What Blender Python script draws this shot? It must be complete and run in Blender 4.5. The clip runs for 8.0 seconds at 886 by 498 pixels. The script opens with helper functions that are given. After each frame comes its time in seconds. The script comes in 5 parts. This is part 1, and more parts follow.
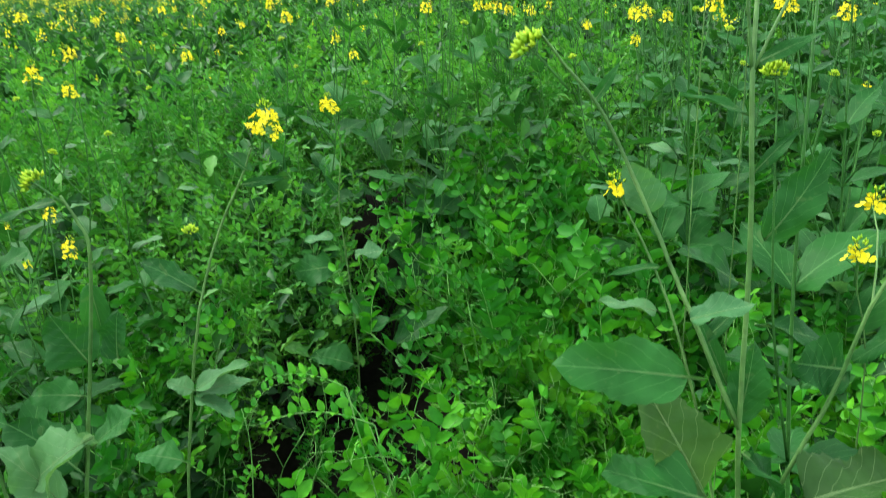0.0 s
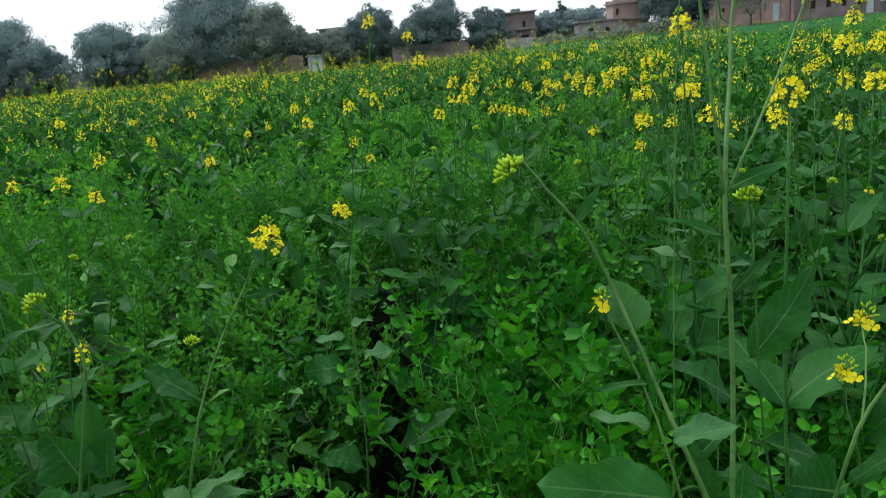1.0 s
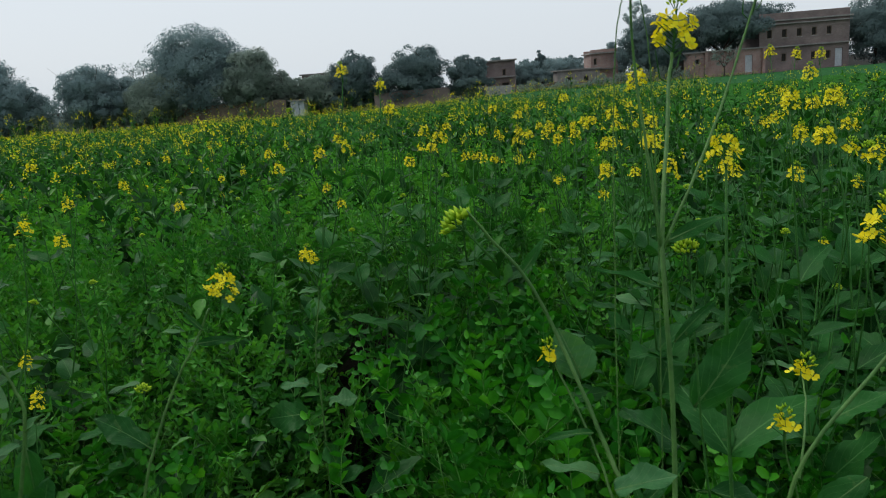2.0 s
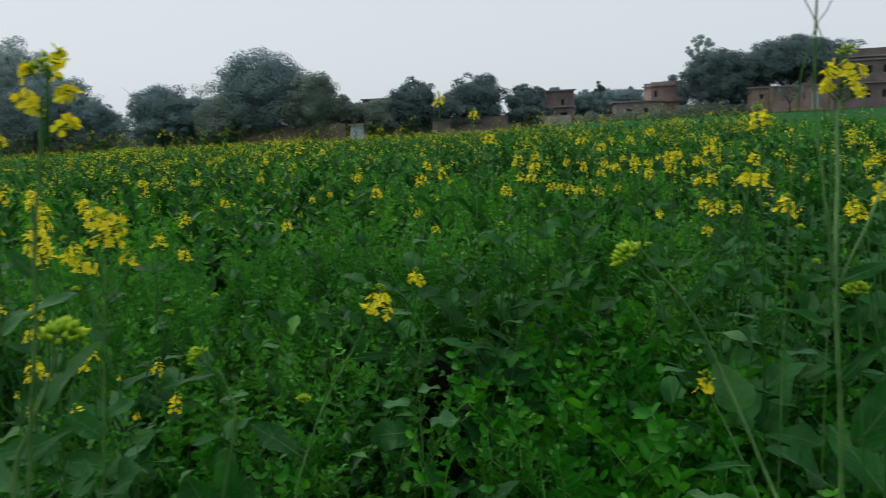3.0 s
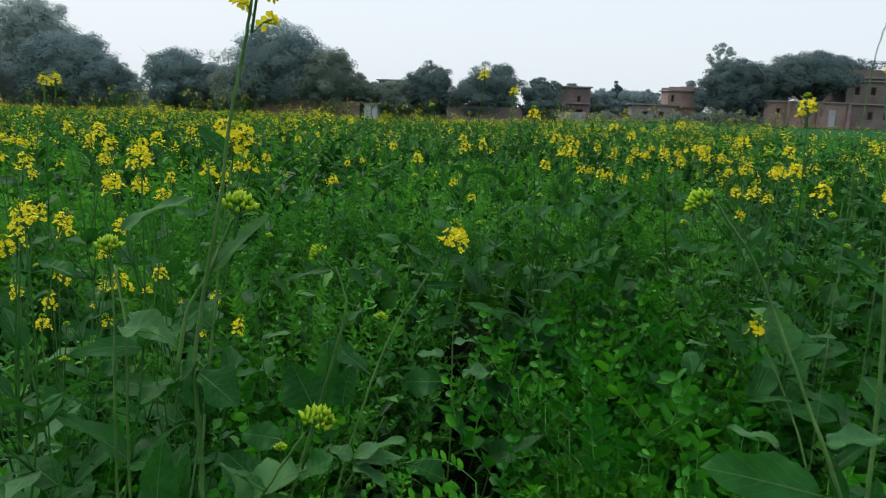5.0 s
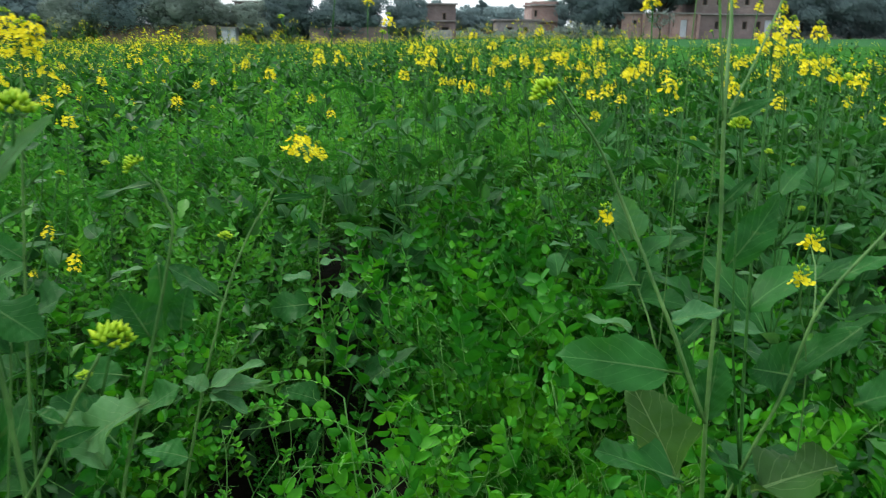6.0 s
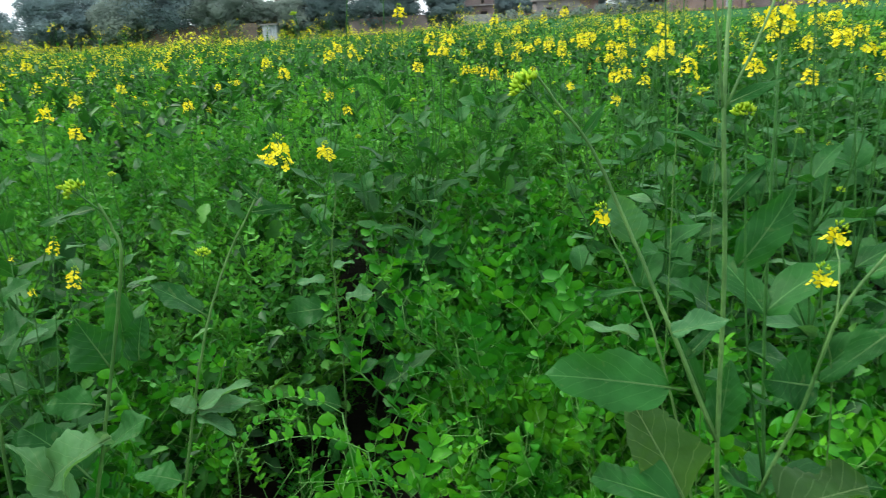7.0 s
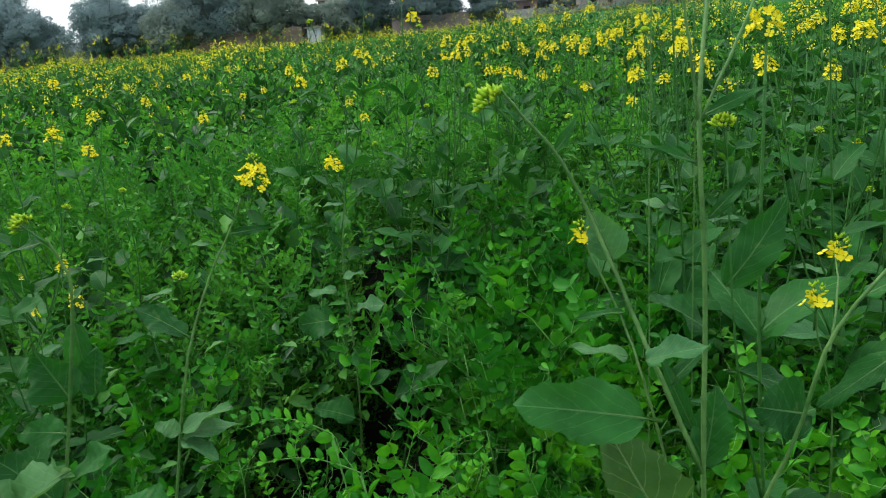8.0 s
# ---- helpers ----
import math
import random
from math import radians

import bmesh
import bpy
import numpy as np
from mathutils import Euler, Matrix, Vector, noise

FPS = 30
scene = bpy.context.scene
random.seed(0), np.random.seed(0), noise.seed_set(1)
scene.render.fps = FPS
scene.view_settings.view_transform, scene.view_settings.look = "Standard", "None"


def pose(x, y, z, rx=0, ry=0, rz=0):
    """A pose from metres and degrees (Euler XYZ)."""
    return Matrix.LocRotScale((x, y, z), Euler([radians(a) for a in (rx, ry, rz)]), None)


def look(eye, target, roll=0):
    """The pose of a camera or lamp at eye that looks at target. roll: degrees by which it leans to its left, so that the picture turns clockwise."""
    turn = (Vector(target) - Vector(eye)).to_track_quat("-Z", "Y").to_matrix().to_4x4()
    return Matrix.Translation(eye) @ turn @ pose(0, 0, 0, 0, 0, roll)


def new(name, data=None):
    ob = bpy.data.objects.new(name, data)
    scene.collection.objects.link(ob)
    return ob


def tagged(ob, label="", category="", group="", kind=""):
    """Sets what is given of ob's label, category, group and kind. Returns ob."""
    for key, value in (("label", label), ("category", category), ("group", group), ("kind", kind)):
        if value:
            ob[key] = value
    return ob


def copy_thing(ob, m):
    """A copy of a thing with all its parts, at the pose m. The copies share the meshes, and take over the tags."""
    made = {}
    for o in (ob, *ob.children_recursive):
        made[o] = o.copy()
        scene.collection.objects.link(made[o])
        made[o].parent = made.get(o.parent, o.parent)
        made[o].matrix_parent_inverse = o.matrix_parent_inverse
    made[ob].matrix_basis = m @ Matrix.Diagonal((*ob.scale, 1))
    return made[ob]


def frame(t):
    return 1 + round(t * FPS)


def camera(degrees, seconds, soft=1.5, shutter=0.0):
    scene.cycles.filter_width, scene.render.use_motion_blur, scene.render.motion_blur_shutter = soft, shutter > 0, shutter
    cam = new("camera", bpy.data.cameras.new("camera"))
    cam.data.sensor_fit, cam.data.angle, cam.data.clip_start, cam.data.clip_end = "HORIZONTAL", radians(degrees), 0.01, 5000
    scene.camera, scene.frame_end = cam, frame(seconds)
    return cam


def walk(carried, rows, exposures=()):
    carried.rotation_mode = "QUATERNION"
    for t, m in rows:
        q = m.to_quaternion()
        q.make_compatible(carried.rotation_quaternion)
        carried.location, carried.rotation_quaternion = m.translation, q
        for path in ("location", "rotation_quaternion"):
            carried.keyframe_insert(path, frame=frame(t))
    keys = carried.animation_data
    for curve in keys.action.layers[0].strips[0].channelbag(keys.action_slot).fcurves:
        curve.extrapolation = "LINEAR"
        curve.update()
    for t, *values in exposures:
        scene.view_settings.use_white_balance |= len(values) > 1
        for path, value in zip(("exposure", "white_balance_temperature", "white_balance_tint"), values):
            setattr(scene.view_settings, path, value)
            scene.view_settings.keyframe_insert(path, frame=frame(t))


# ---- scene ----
cam = camera(62.6, 8.0, soft=1.0, shutter=0.4)
PATH = [
    (0, (0.014, 0.12, 1.503), (-0.06, 1.96, 0.723), -5.0),
    (0.5, (0.041, 0.114, 1.525), (-0.078, 2.004, 0.881), -5.3),
    (1, (0.062, 0.11, 1.538), (-0.067, 2.03, 0.991), -5.4),
    (1.5, (0.099, 0.111, 1.542), (-0.004, 2.047, 1.054), -5.0),
    (1.7, (0.116, 0.109, 1.542), (0.044, 2.053, 1.075), -4.8),
    (2.8, (-0.014, 0.052, 1.565), (-0.133, 2.014, 1.195), -2.8),
    (3, (-0.04, 0.042, 1.567), (-0.242, 1.999, 1.211), -3.0),
    (3.5, (-0.095, 0.015, 1.559), (-0.383, 1.966, 1.226), -1.7),
    (4, (-0.124, -0.002, 1.543), (-0.436, 1.946, 1.214), -0.0),
    (4.2, (-0.134, -0.01, 1.535), (-0.45, 1.934, 1.184), 0.5),
    (5.3, (-0.144, -0.088, 1.501), (-0.297, 1.861, 1.076), 1.3),
    (5.5, (-0.134, -0.081, 1.494), (-0.24, 1.86, 1.024), 0.5),
    (6, (-0.104, -0.033, 1.472), (0.024, 1.875, 0.887), 0.2),
    (6.5, (-0.058, -0.009, 1.474), (0.083, 1.89, 0.861), -0.9),
    (7, (-0.014, 0.038, 1.479), (-0.019, 1.941, 0.862), -3.2),
    (7.5, (0.033, 0.068, 1.488), (-0.089, 1.965, 0.869), -4.6),
    (8, (0.082, 0.081, 1.491), (-0.053, 1.98, 0.876), -5.4),
]
EXPOSURES = ((0, 1.81), (0.5, 1.5), (1.0, 0.78), (1.5, 0.26), (3, 0.04), (4.2, 0.18), (5.5, 0.6), (6.0, 1.11), (6.5, 1.54), (7.0, 1.4), (8, 1.02))
walk(cam, [(t, look(eye, target, roll)) for t, eye, target, roll in PATH], EXPOSURES)

# ---- daylight: hazy overcast, the sun a broad bright patch behind thin cloud ----
SUN_AZ, SUN_EL = radians(-55), radians(55)
world = bpy.data.worlds.new("sky")
scene.world = world
world.use_nodes = True
wn, wl = world.node_tree.nodes, world.node_tree.links
wn.clear()
w_out = wn.new("ShaderNodeOutputWorld")
w_bg = wn.new("ShaderNodeBackground")
w_sky = wn.new("ShaderNodeTexSky")
w_sky.sky_type = "NISHITA"
w_sky.sun_disc = False
w_sky.sun_elevation, w_sky.sun_rotation = SUN_EL, SUN_AZ
w_sky.air_density, w_sky.dust_density, w_sky.ozone_density = 1.0, 4.0, 1.0
w_mix = wn.new("ShaderNodeMix")
w_mix.data_type = "RGBA"
w_mix.inputs["Factor"].default_value = 0.85
w_cloud = wn.new("ShaderNodeRGB")
w_cloud.outputs[0].default_value = (7.1, 7.75, 8.35, 1)
wl.new(w_sky.outputs["Color"], w_mix.inputs["A"])
wl.new(w_cloud.outputs["Color"], w_mix.inputs["B"])
wl.new(w_mix.outputs["Result"], w_bg.inputs["Color"])
w_bg.inputs["Strength"].default_value = 0.1
wl.new(w_bg.outputs["Background"], w_out.inputs["Surface"])

sun_data = bpy.data.lights.new("sun", "SUN")
sun_data.energy, sun_data.angle, sun_data.color = 1.5, radians(30), (1.0, 0.96, 0.9)
sun = new("sun", sun_data)
sun_dir = Vector((math.sin(SUN_AZ) * math.cos(SUN_EL), math.cos(SUN_AZ) * math.cos(SUN_EL), math.sin(SUN_EL)))
sun.matrix_world = look(sun_dir * 50, (0, 0, 0))


# ---- materials ----
def ramp(nt, source, stops):
    node = nt.nodes.new("ShaderNodeValToRGB")
    els = node.color_ramp.elements
    while len(els) < len(stops):
        els.new(0.5)
    for el, (at, colour) in zip(els, stops):
        el.position, el.color = at, (*colour, 1)
    nt.links.new(source, node.inputs["Fac"])
    return node.outputs["Color"]


def tex(nt, scale, detail=4.0, coords="Object"):
    co = nt.nodes.new("ShaderNodeTexCoord")
    node = nt.nodes.new("ShaderNodeTexNoise")
    node.inputs["Scale"].default_value, node.inputs["Detail"].default_value = scale, detail
    nt.links.new(co.outputs[coords], node.inputs["Vector"])
    return node.outputs["Fac"]


def blend(nt, a, b, fac, mode="MIX"):
    node = nt.nodes.new("ShaderNodeMix")
    node.data_type, node.blend_type = "RGBA", mode
    for key, val in (("Factor", fac), ("A", a), ("B", b)):
        if isinstance(val, (int, float)):
            node.inputs[key].default_value = val
        elif isinstance(val, tuple):
            node.inputs[key].default_value = (*val, 1)
        else:
            nt.links.new(val, node.inputs[key])
    return node.outputs["Result"]


def math_node(nt, op, a, b=0.0):
    node = nt.nodes.new("ShaderNodeMath")
    node.operation = op
    for i, val in enumerate((a, b)):
        if isinstance(val, (int, float)):
            node.inputs[i].default_value = val
        else:
            nt.links.new(val, node.inputs[i])
    return node.outputs[0]


def start_material(name, rough=0.6, spec=0.4):
    m = bpy.data.materials.new(name)
    m.use_nodes = True
    nt = m.node_tree
    p = nt.nodes["Principled BSDF"]
    p.inputs["Roughness"].default_value, p.inputs["Specular IOR Level"].default_value = rough, spec
    return m, nt, p


def add_bump(nt, p, height, strength, distance):
    b = nt.nodes.new("ShaderNodeBump")
    b.inputs["Strength"].default_value, b.inputs["Distance"].default_value = strength, distance
    nt.links.new(height, b.inputs["Height"])
    nt.links.new(b.outputs["Normal"], p.inputs["Normal"])


def translucent(nt, p, colour, share):
    """Mixes light that shines through the blade into the surface."""
    out = nt.nodes["Material Output"]
    t = nt.nodes.new("ShaderNodeBsdfTranslucent")
    mix = nt.nodes.new("ShaderNodeMixShader")
    mix.inputs[0].default_value = share
    nt.links.new(colour, t.inputs["Color"])
    nt.links.new(p.outputs[0], mix.inputs[1])
    nt.links.new(t.outputs[0], mix.inputs[2])
    nt.links.new(mix.outputs[0], out.inputs["Surface"])


def plain_leaf(name, dark, light, rough=0.5, share=0.3, spec=0.35, shine=(1.3, 1.25, 0.6), clumpy=False):
    """A small blade: colour varies blade by blade and in soft patches."""
    m, nt, p = start_material(name, rough, spec)
    geo = nt.nodes.new("ShaderNodeNewGeometry")
    isl = geo.outputs["Random Per Island"]
    cool = (light[0], light[1], light[2] * (2.6 if light[2] < 0.03 else 1.9)) if light[1] > 2 * light[0] else light
    col = ramp(nt, isl, [(0.0, dark), (0.55, tuple((a + b) / 2 for a, b in zip(dark, light))), (0.82, light), (0.9, cool), (1.0, cool)])
    col = blend(nt, col, (0.75, 0.85, 0.6), math_node(nt, "MULTIPLY", tex(nt, 60, 2), 0.35), "MULTIPLY")
    if clumpy:
        # bunches of leaves of uneven tone, rough to the light
        tufts = tex(nt, 3.2, 6)
        col = blend(nt, col, ramp(nt, tufts, [(0.32, (0.85, 0.87, 0.85)), (0.68, (1.18, 1.18, 1.15))]), 1.0, "MULTIPLY")
    nt.links.new(col, p.inputs["Base Color"])
    translucent(nt, p, blend(nt, col, shine, 1.0, "MULTIPLY"), share)
    return m


def drift_leaf(name, tones, rough=0.5, share=0.18, spec=0.25, shine=(1.25, 1.2, 0.5), grain=5.0, spread=0.3):
    """Small crop leaves: the tone drifts from plant to plant over the ground and varies a little from blade to blade."""
    m, nt, p = start_material(name, rough, spec)
    geo = nt.nodes.new("ShaderNodeNewGeometry")
    info = nt.nodes.new("ShaderNodeObjectInfo")

    def drift(scale, detail):
        node = nt.nodes.new("ShaderNodeTexNoise")
        node.inputs["Scale"].default_value, node.inputs["Detail"].default_value = scale, detail
        nt.links.new(geo.outputs["Position"], node.inputs["Vector"])
        return node.outputs["Fac"]

    step = math_node(nt, "MULTIPLY", math_node(nt, "SUBTRACT", geo.outputs["Random Per Island"], 0.5), spread)
    own = math_node(nt, "MULTIPLY", math_node(nt, "SUBTRACT", info.outputs["Random"], 0.5), 0.22)
    where = math_node(nt, "ADD", math_node(nt, "ADD", drift(grain, 4), step), own)
    col = ramp(nt, where, [(at, c) for at, c in zip((0.28, 0.44, 0.58, 0.74), tones)])
    col = blend(nt, col, ramp(nt, drift(90, 3), [(0.3, (0.82, 0.85, 0.85)), (0.7, (1.12, 1.1, 1.1))]), 1.0, "MULTIPLY")
    nt.links.new(col, p.inputs["Base Color"])
    translucent(nt, p, blend(nt, col, shine, 1.0, "MULTIPLY"), share)
    return m


def veined_leaf(name, dark, light, vein, rough=0.5, share=0.32):
    """A broad blade with a pale midrib, side veins and dull waxy patches."""
    m, nt, p = start_material(name, rough, 0.1)
    uv = nt.nodes.new("ShaderNodeUVMap")
    sep = nt.nodes.new("ShaderNodeSeparateXYZ")
    nt.links.new(uv.outputs["UV"], sep.inputs[0])
    u, v = sep.outputs["X"], math_node(nt, "ABSOLUTE", sep.outputs["Y"])
    info = nt.nodes.new("ShaderNodeObjectInfo")
    tint = ramp(nt, info.outputs["Random"], [(0, dark), (1, light)])
    patch = ramp(nt, tex(nt, 22, 5), [(0.3, (0.72, 0.75, 0.7)), (0.75, (1.25, 1.22, 1.15))])
    col = blend(nt, tint, patch, 1.0, "MULTIPLY")
    broad = ramp(nt, tex(nt, 7, 3), [(0.42, (0, 0, 0)), (0.7, (1, 1, 1))])
    col = blend(nt, col, (0.05, 0.2, 0.034), math_node(nt, "MULTIPLY", broad, 0.2))
    # side veins leave the midrib at a slant
    slant = math_node(nt, "ADD", math_node(nt, "MULTIPLY", u, 6.0), math_node(nt, "ADD", math_node(nt, "MULTIPLY", v, -2.6), math_node(nt, "MULTIPLY", tex(nt, 35, 2), 0.7)))
    saw = math_node(nt, "ABSOLUTE", math_node(nt, "SUBTRACT", math_node(nt, "FRACT", slant), 0.5))
    side = math_node(nt, "LESS_THAN", saw, 0.03)
    mid = math_node(nt, "LESS_THAN", v, math_node(nt, "SUBTRACT", 0.045, math_node(nt, "MULTIPLY", u, 0.03)))
    lines = math_node(nt, "MAXIMUM", mid, math_node(nt, "MULTIPLY", side, 0.5))
    col = blend(nt, col, vein, math_node(nt, "MULTIPLY", lines, 0.5))
    spots = ramp(nt, tex(nt, 90, 1), [(0.70, (0, 0, 0)), (0.74, (1, 1, 1))])
    col = blend(nt, col, (0.22, 0.23, 0.1), math_node(nt, "MULTIPLY", spots, 0.1))
    nt.links.new(col, p.inputs["Base Color"])
    add_bump(nt, p, blend(nt, tex(nt, 70, 3), (1, 1, 1), lines), 0.6, 0.004)
    translucent(nt, p, blend(nt, col, (1.3, 1.3, 0.6), 1.0, "MULTIPLY"), share)
    return m


def solid(name, a, b, scale, rough=0.7, spec=0.3, bump=0.0, dist=0.01, detail=5.0):
    m, nt, p = start_material(name, rough, spec)
    fine = tex(nt, scale * 6, detail)
    col = ramp(nt, tex(nt, scale, detail), [(0.3, a), (0.7, b)])
    col = blend(nt, col, ramp(nt, fine, [(0.3, (0.75, 0.75, 0.75)), (0.7, (1.15, 1.15, 1.15))]), 1.0, "MULTIPLY")
    nt.links.new(col, p.inputs["Base Color"])
    if bump:
        add_bump(nt, p, fine, bump, dist)
    return m


def brickwork(name, a, b, mortar):
    """Weathered brick in courses of real size, with grimy streaks."""
    m, nt, p = start_material(name, 0.9, 0.2)
    co = nt.nodes.new("ShaderNodeTexCoord")
    mp = nt.nodes.new("ShaderNodeMapping")
    mp.inputs["Rotation"].default_value = (radians(90), 0, 0)
    nt.links.new(co.outputs["Object"], mp.inputs["Vector"])
    br = nt.nodes.new("ShaderNodeTexBrick")
    br.inputs["Scale"].default_value = 1.0
    br.inputs["Brick Width"].default_value, br.inputs["Row Height"].default_value = 0.24, 0.085
    br.inputs["Mortar Size"].default_value = 0.012
    for key, c in (("Color1", a), ("Color2", b), ("Mortar", mortar)):
        br.inputs[key].default_value = (*c, 1)
    nt.links.new(mp.outputs[0], br.inputs["Vector"])
    col = blend(nt, br.outputs["Color"], ramp(nt, tex(nt, 0.5, 6), [(0.3, (0.6, 0.6, 0.62)), (0.7, (1.1, 1.08, 1.05))]), 1.0, "MULTIPLY")
    nt.links.new(col, p.inputs["Base Color"])
    add_bump(nt, p, br.outputs["Fac"], -0.4, 0.01)
    return m


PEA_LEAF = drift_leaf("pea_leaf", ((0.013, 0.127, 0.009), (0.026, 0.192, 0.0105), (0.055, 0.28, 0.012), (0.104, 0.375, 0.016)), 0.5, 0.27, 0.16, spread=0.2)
# Same leaf as pea_leaf, lightened: brighter light farther off is in the colour.
PEA_FAR_LIT = drift_leaf("pea_leaf_distant", ((0.022, 0.138, 0.017), (0.039, 0.202, 0.024), (0.071, 0.286, 0.03), (0.118, 0.38, 0.04)), 0.5, 0.27, 0.16, spread=0.2, grain=3.0)
PEA_STEM = solid("pea_stem", (0.05, 0.19, 0.03), (0.14, 0.34, 0.07), 30, 0.5)
MUST_LEAF = veined_leaf("mustard_leaf", (0.0096, 0.07, 0.0135), (0.022, 0.122, 0.024), (0.104, 0.26, 0.08), 0.5, 0.29)
# Pale waxy leaf; sky sheen on some upper sides is put into this colour.
MUST_PALE = veined_leaf("mustard_leaf_waxy", (0.05, 0.163, 0.062), (0.083, 0.21, 0.08), (0.208, 0.336, 0.16), 0.5)
MUST_OLIVE = veined_leaf("mustard_leaf_olive", (0.032, 0.092, 0.024), (0.044, 0.112, 0.0288), (0.24, 0.336, 0.16), 0.5, 0.4)
MUST_FAR = drift_leaf("mustard_leaf_distant", ((0.01, 0.062, 0.012), (0.02, 0.108, 0.017), (0.041, 0.178, 0.023), (0.088, 0.275, 0.04)), 0.48, 0.26, 0.2, grain=4.0, spread=0.4)
MUST_STEM = solid("mustard_stem", (0.038, 0.118, 0.023), (0.1, 0.215, 0.053), 14, 0.55, 0.25, 0.5, 0.002)
STALK = solid("mustard_stalk", (0.022, 0.1, 0.016), (0.045, 0.16, 0.028), 25, 0.6, 0.2)
PETAL = plain_leaf("mustard_petal", (0.8, 0.66, 0.012), (0.9, 0.84, 0.05), 0.65, 0.35, 0.1, (1.05, 1.0, 0.5))
BUD = plain_leaf("mustard_bud", (0.2, 0.4, 0.012), (0.44, 0.6, 0.025), 0.6, 0.2, 0.2)
# Far darker than moist soil: shade between the plants is in the colour.
SOIL_SHADED = solid("soil", (0.008, 0.008, 0.006), (0.018, 0.016, 0.012), 3, 0.95, 0.1, 0.6, 0.02)
CROP = solid("crop_bed", (0.014, 0.075, 0.01), (0.035, 0.15, 0.02), 2.5, 0.9, 0.02, 0.8, 0.1)
WHEAT = solid("wheat", (0.018, 0.08, 0.024), (0.033, 0.12, 0.038), 1.2, 0.9, 0.02, 0.8, 0.08)
BARK = solid("bark", (0.045, 0.038, 0.032), (0.11, 0.09, 0.075), 2.5, 0.9, 0.2, 0.8, 0.05)
# The air's haze is put into these pale, bluish leaf colours.
TREE_HAZED = plain_leaf("tree_foliage", (0.205, 0.282, 0.308), (0.23, 0.307, 0.333), 0.95, 0.5, 0.03, (1.1, 1.1, 1.1), True)
TREE_DEEP_HAZE = plain_leaf("tree_foliage_deep", (0.135, 0.19, 0.205), (0.155, 0.21, 0.225), 0.95, 0.45, 0.03, (1.1, 1.1, 1.1), True)
TREE_OLIVE_HAZE = plain_leaf("tree_foliage_olive", (0.21, 0.265, 0.24), (0.235, 0.29, 0.265), 0.95, 0.5, 0.03, (1.1, 1.1, 1.1), True)
TREE_GREY_HAZE = plain_leaf("tree_foliage_greyish", (0.355, 0.425, 0.445), (0.385, 0.455, 0.475), 0.95, 0.5, 0.03, (1.1, 1.1, 1.1), True)
BRICK = brickwork("brick_wall", (0.34, 0.195, 0.165), (0.41, 0.27, 0.235), (0.38, 0.33, 0.31))
BRICK_OLD = brickwork("brick_old", (0.22, 0.165, 0.16), (0.27, 0.21, 0.2), (0.21, 0.185, 0.175))
MUD = solid("mud_wall", (0.13, 0.1, 0.08), (0.22, 0.17, 0.14), 0.8, 0.95, 0.1, 0.5, 0.03)
PLASTER = solid("plaster", (0.25, 0.24, 0.23), (0.36, 0.35, 0.33), 0.6, 0.9, 0.2, 0.3, 0.01)
WHITE = solid("whitewash", (0.4, 0.43, 0.46), (0.52, 0.55, 0.58), 0.6, 0.9, 0.2, 0.3, 0.01)
CONCRETE = solid("concrete", (0.2, 0.19, 0.18), (0.32, 0.3, 0.28), 0.9, 0.9, 0.2, 0.4, 0.02)
WOOD = solid("weathered_wood", (0.12, 0.09, 0.07), (0.2, 0.15, 0.11), 4, 0.85, 0.2, 0.5, 0.01)
SHUTTER = solid("shutter_paint", (0.42, 0.45, 0.48), (0.52, 0.55, 0.57), 1.5, 0.6, 0.3)
DARKROOM = solid("unlit_inside", (0.03, 0.028, 0.026), (0.05, 0.045, 0.04), 1.5, 0.9, 0.1)


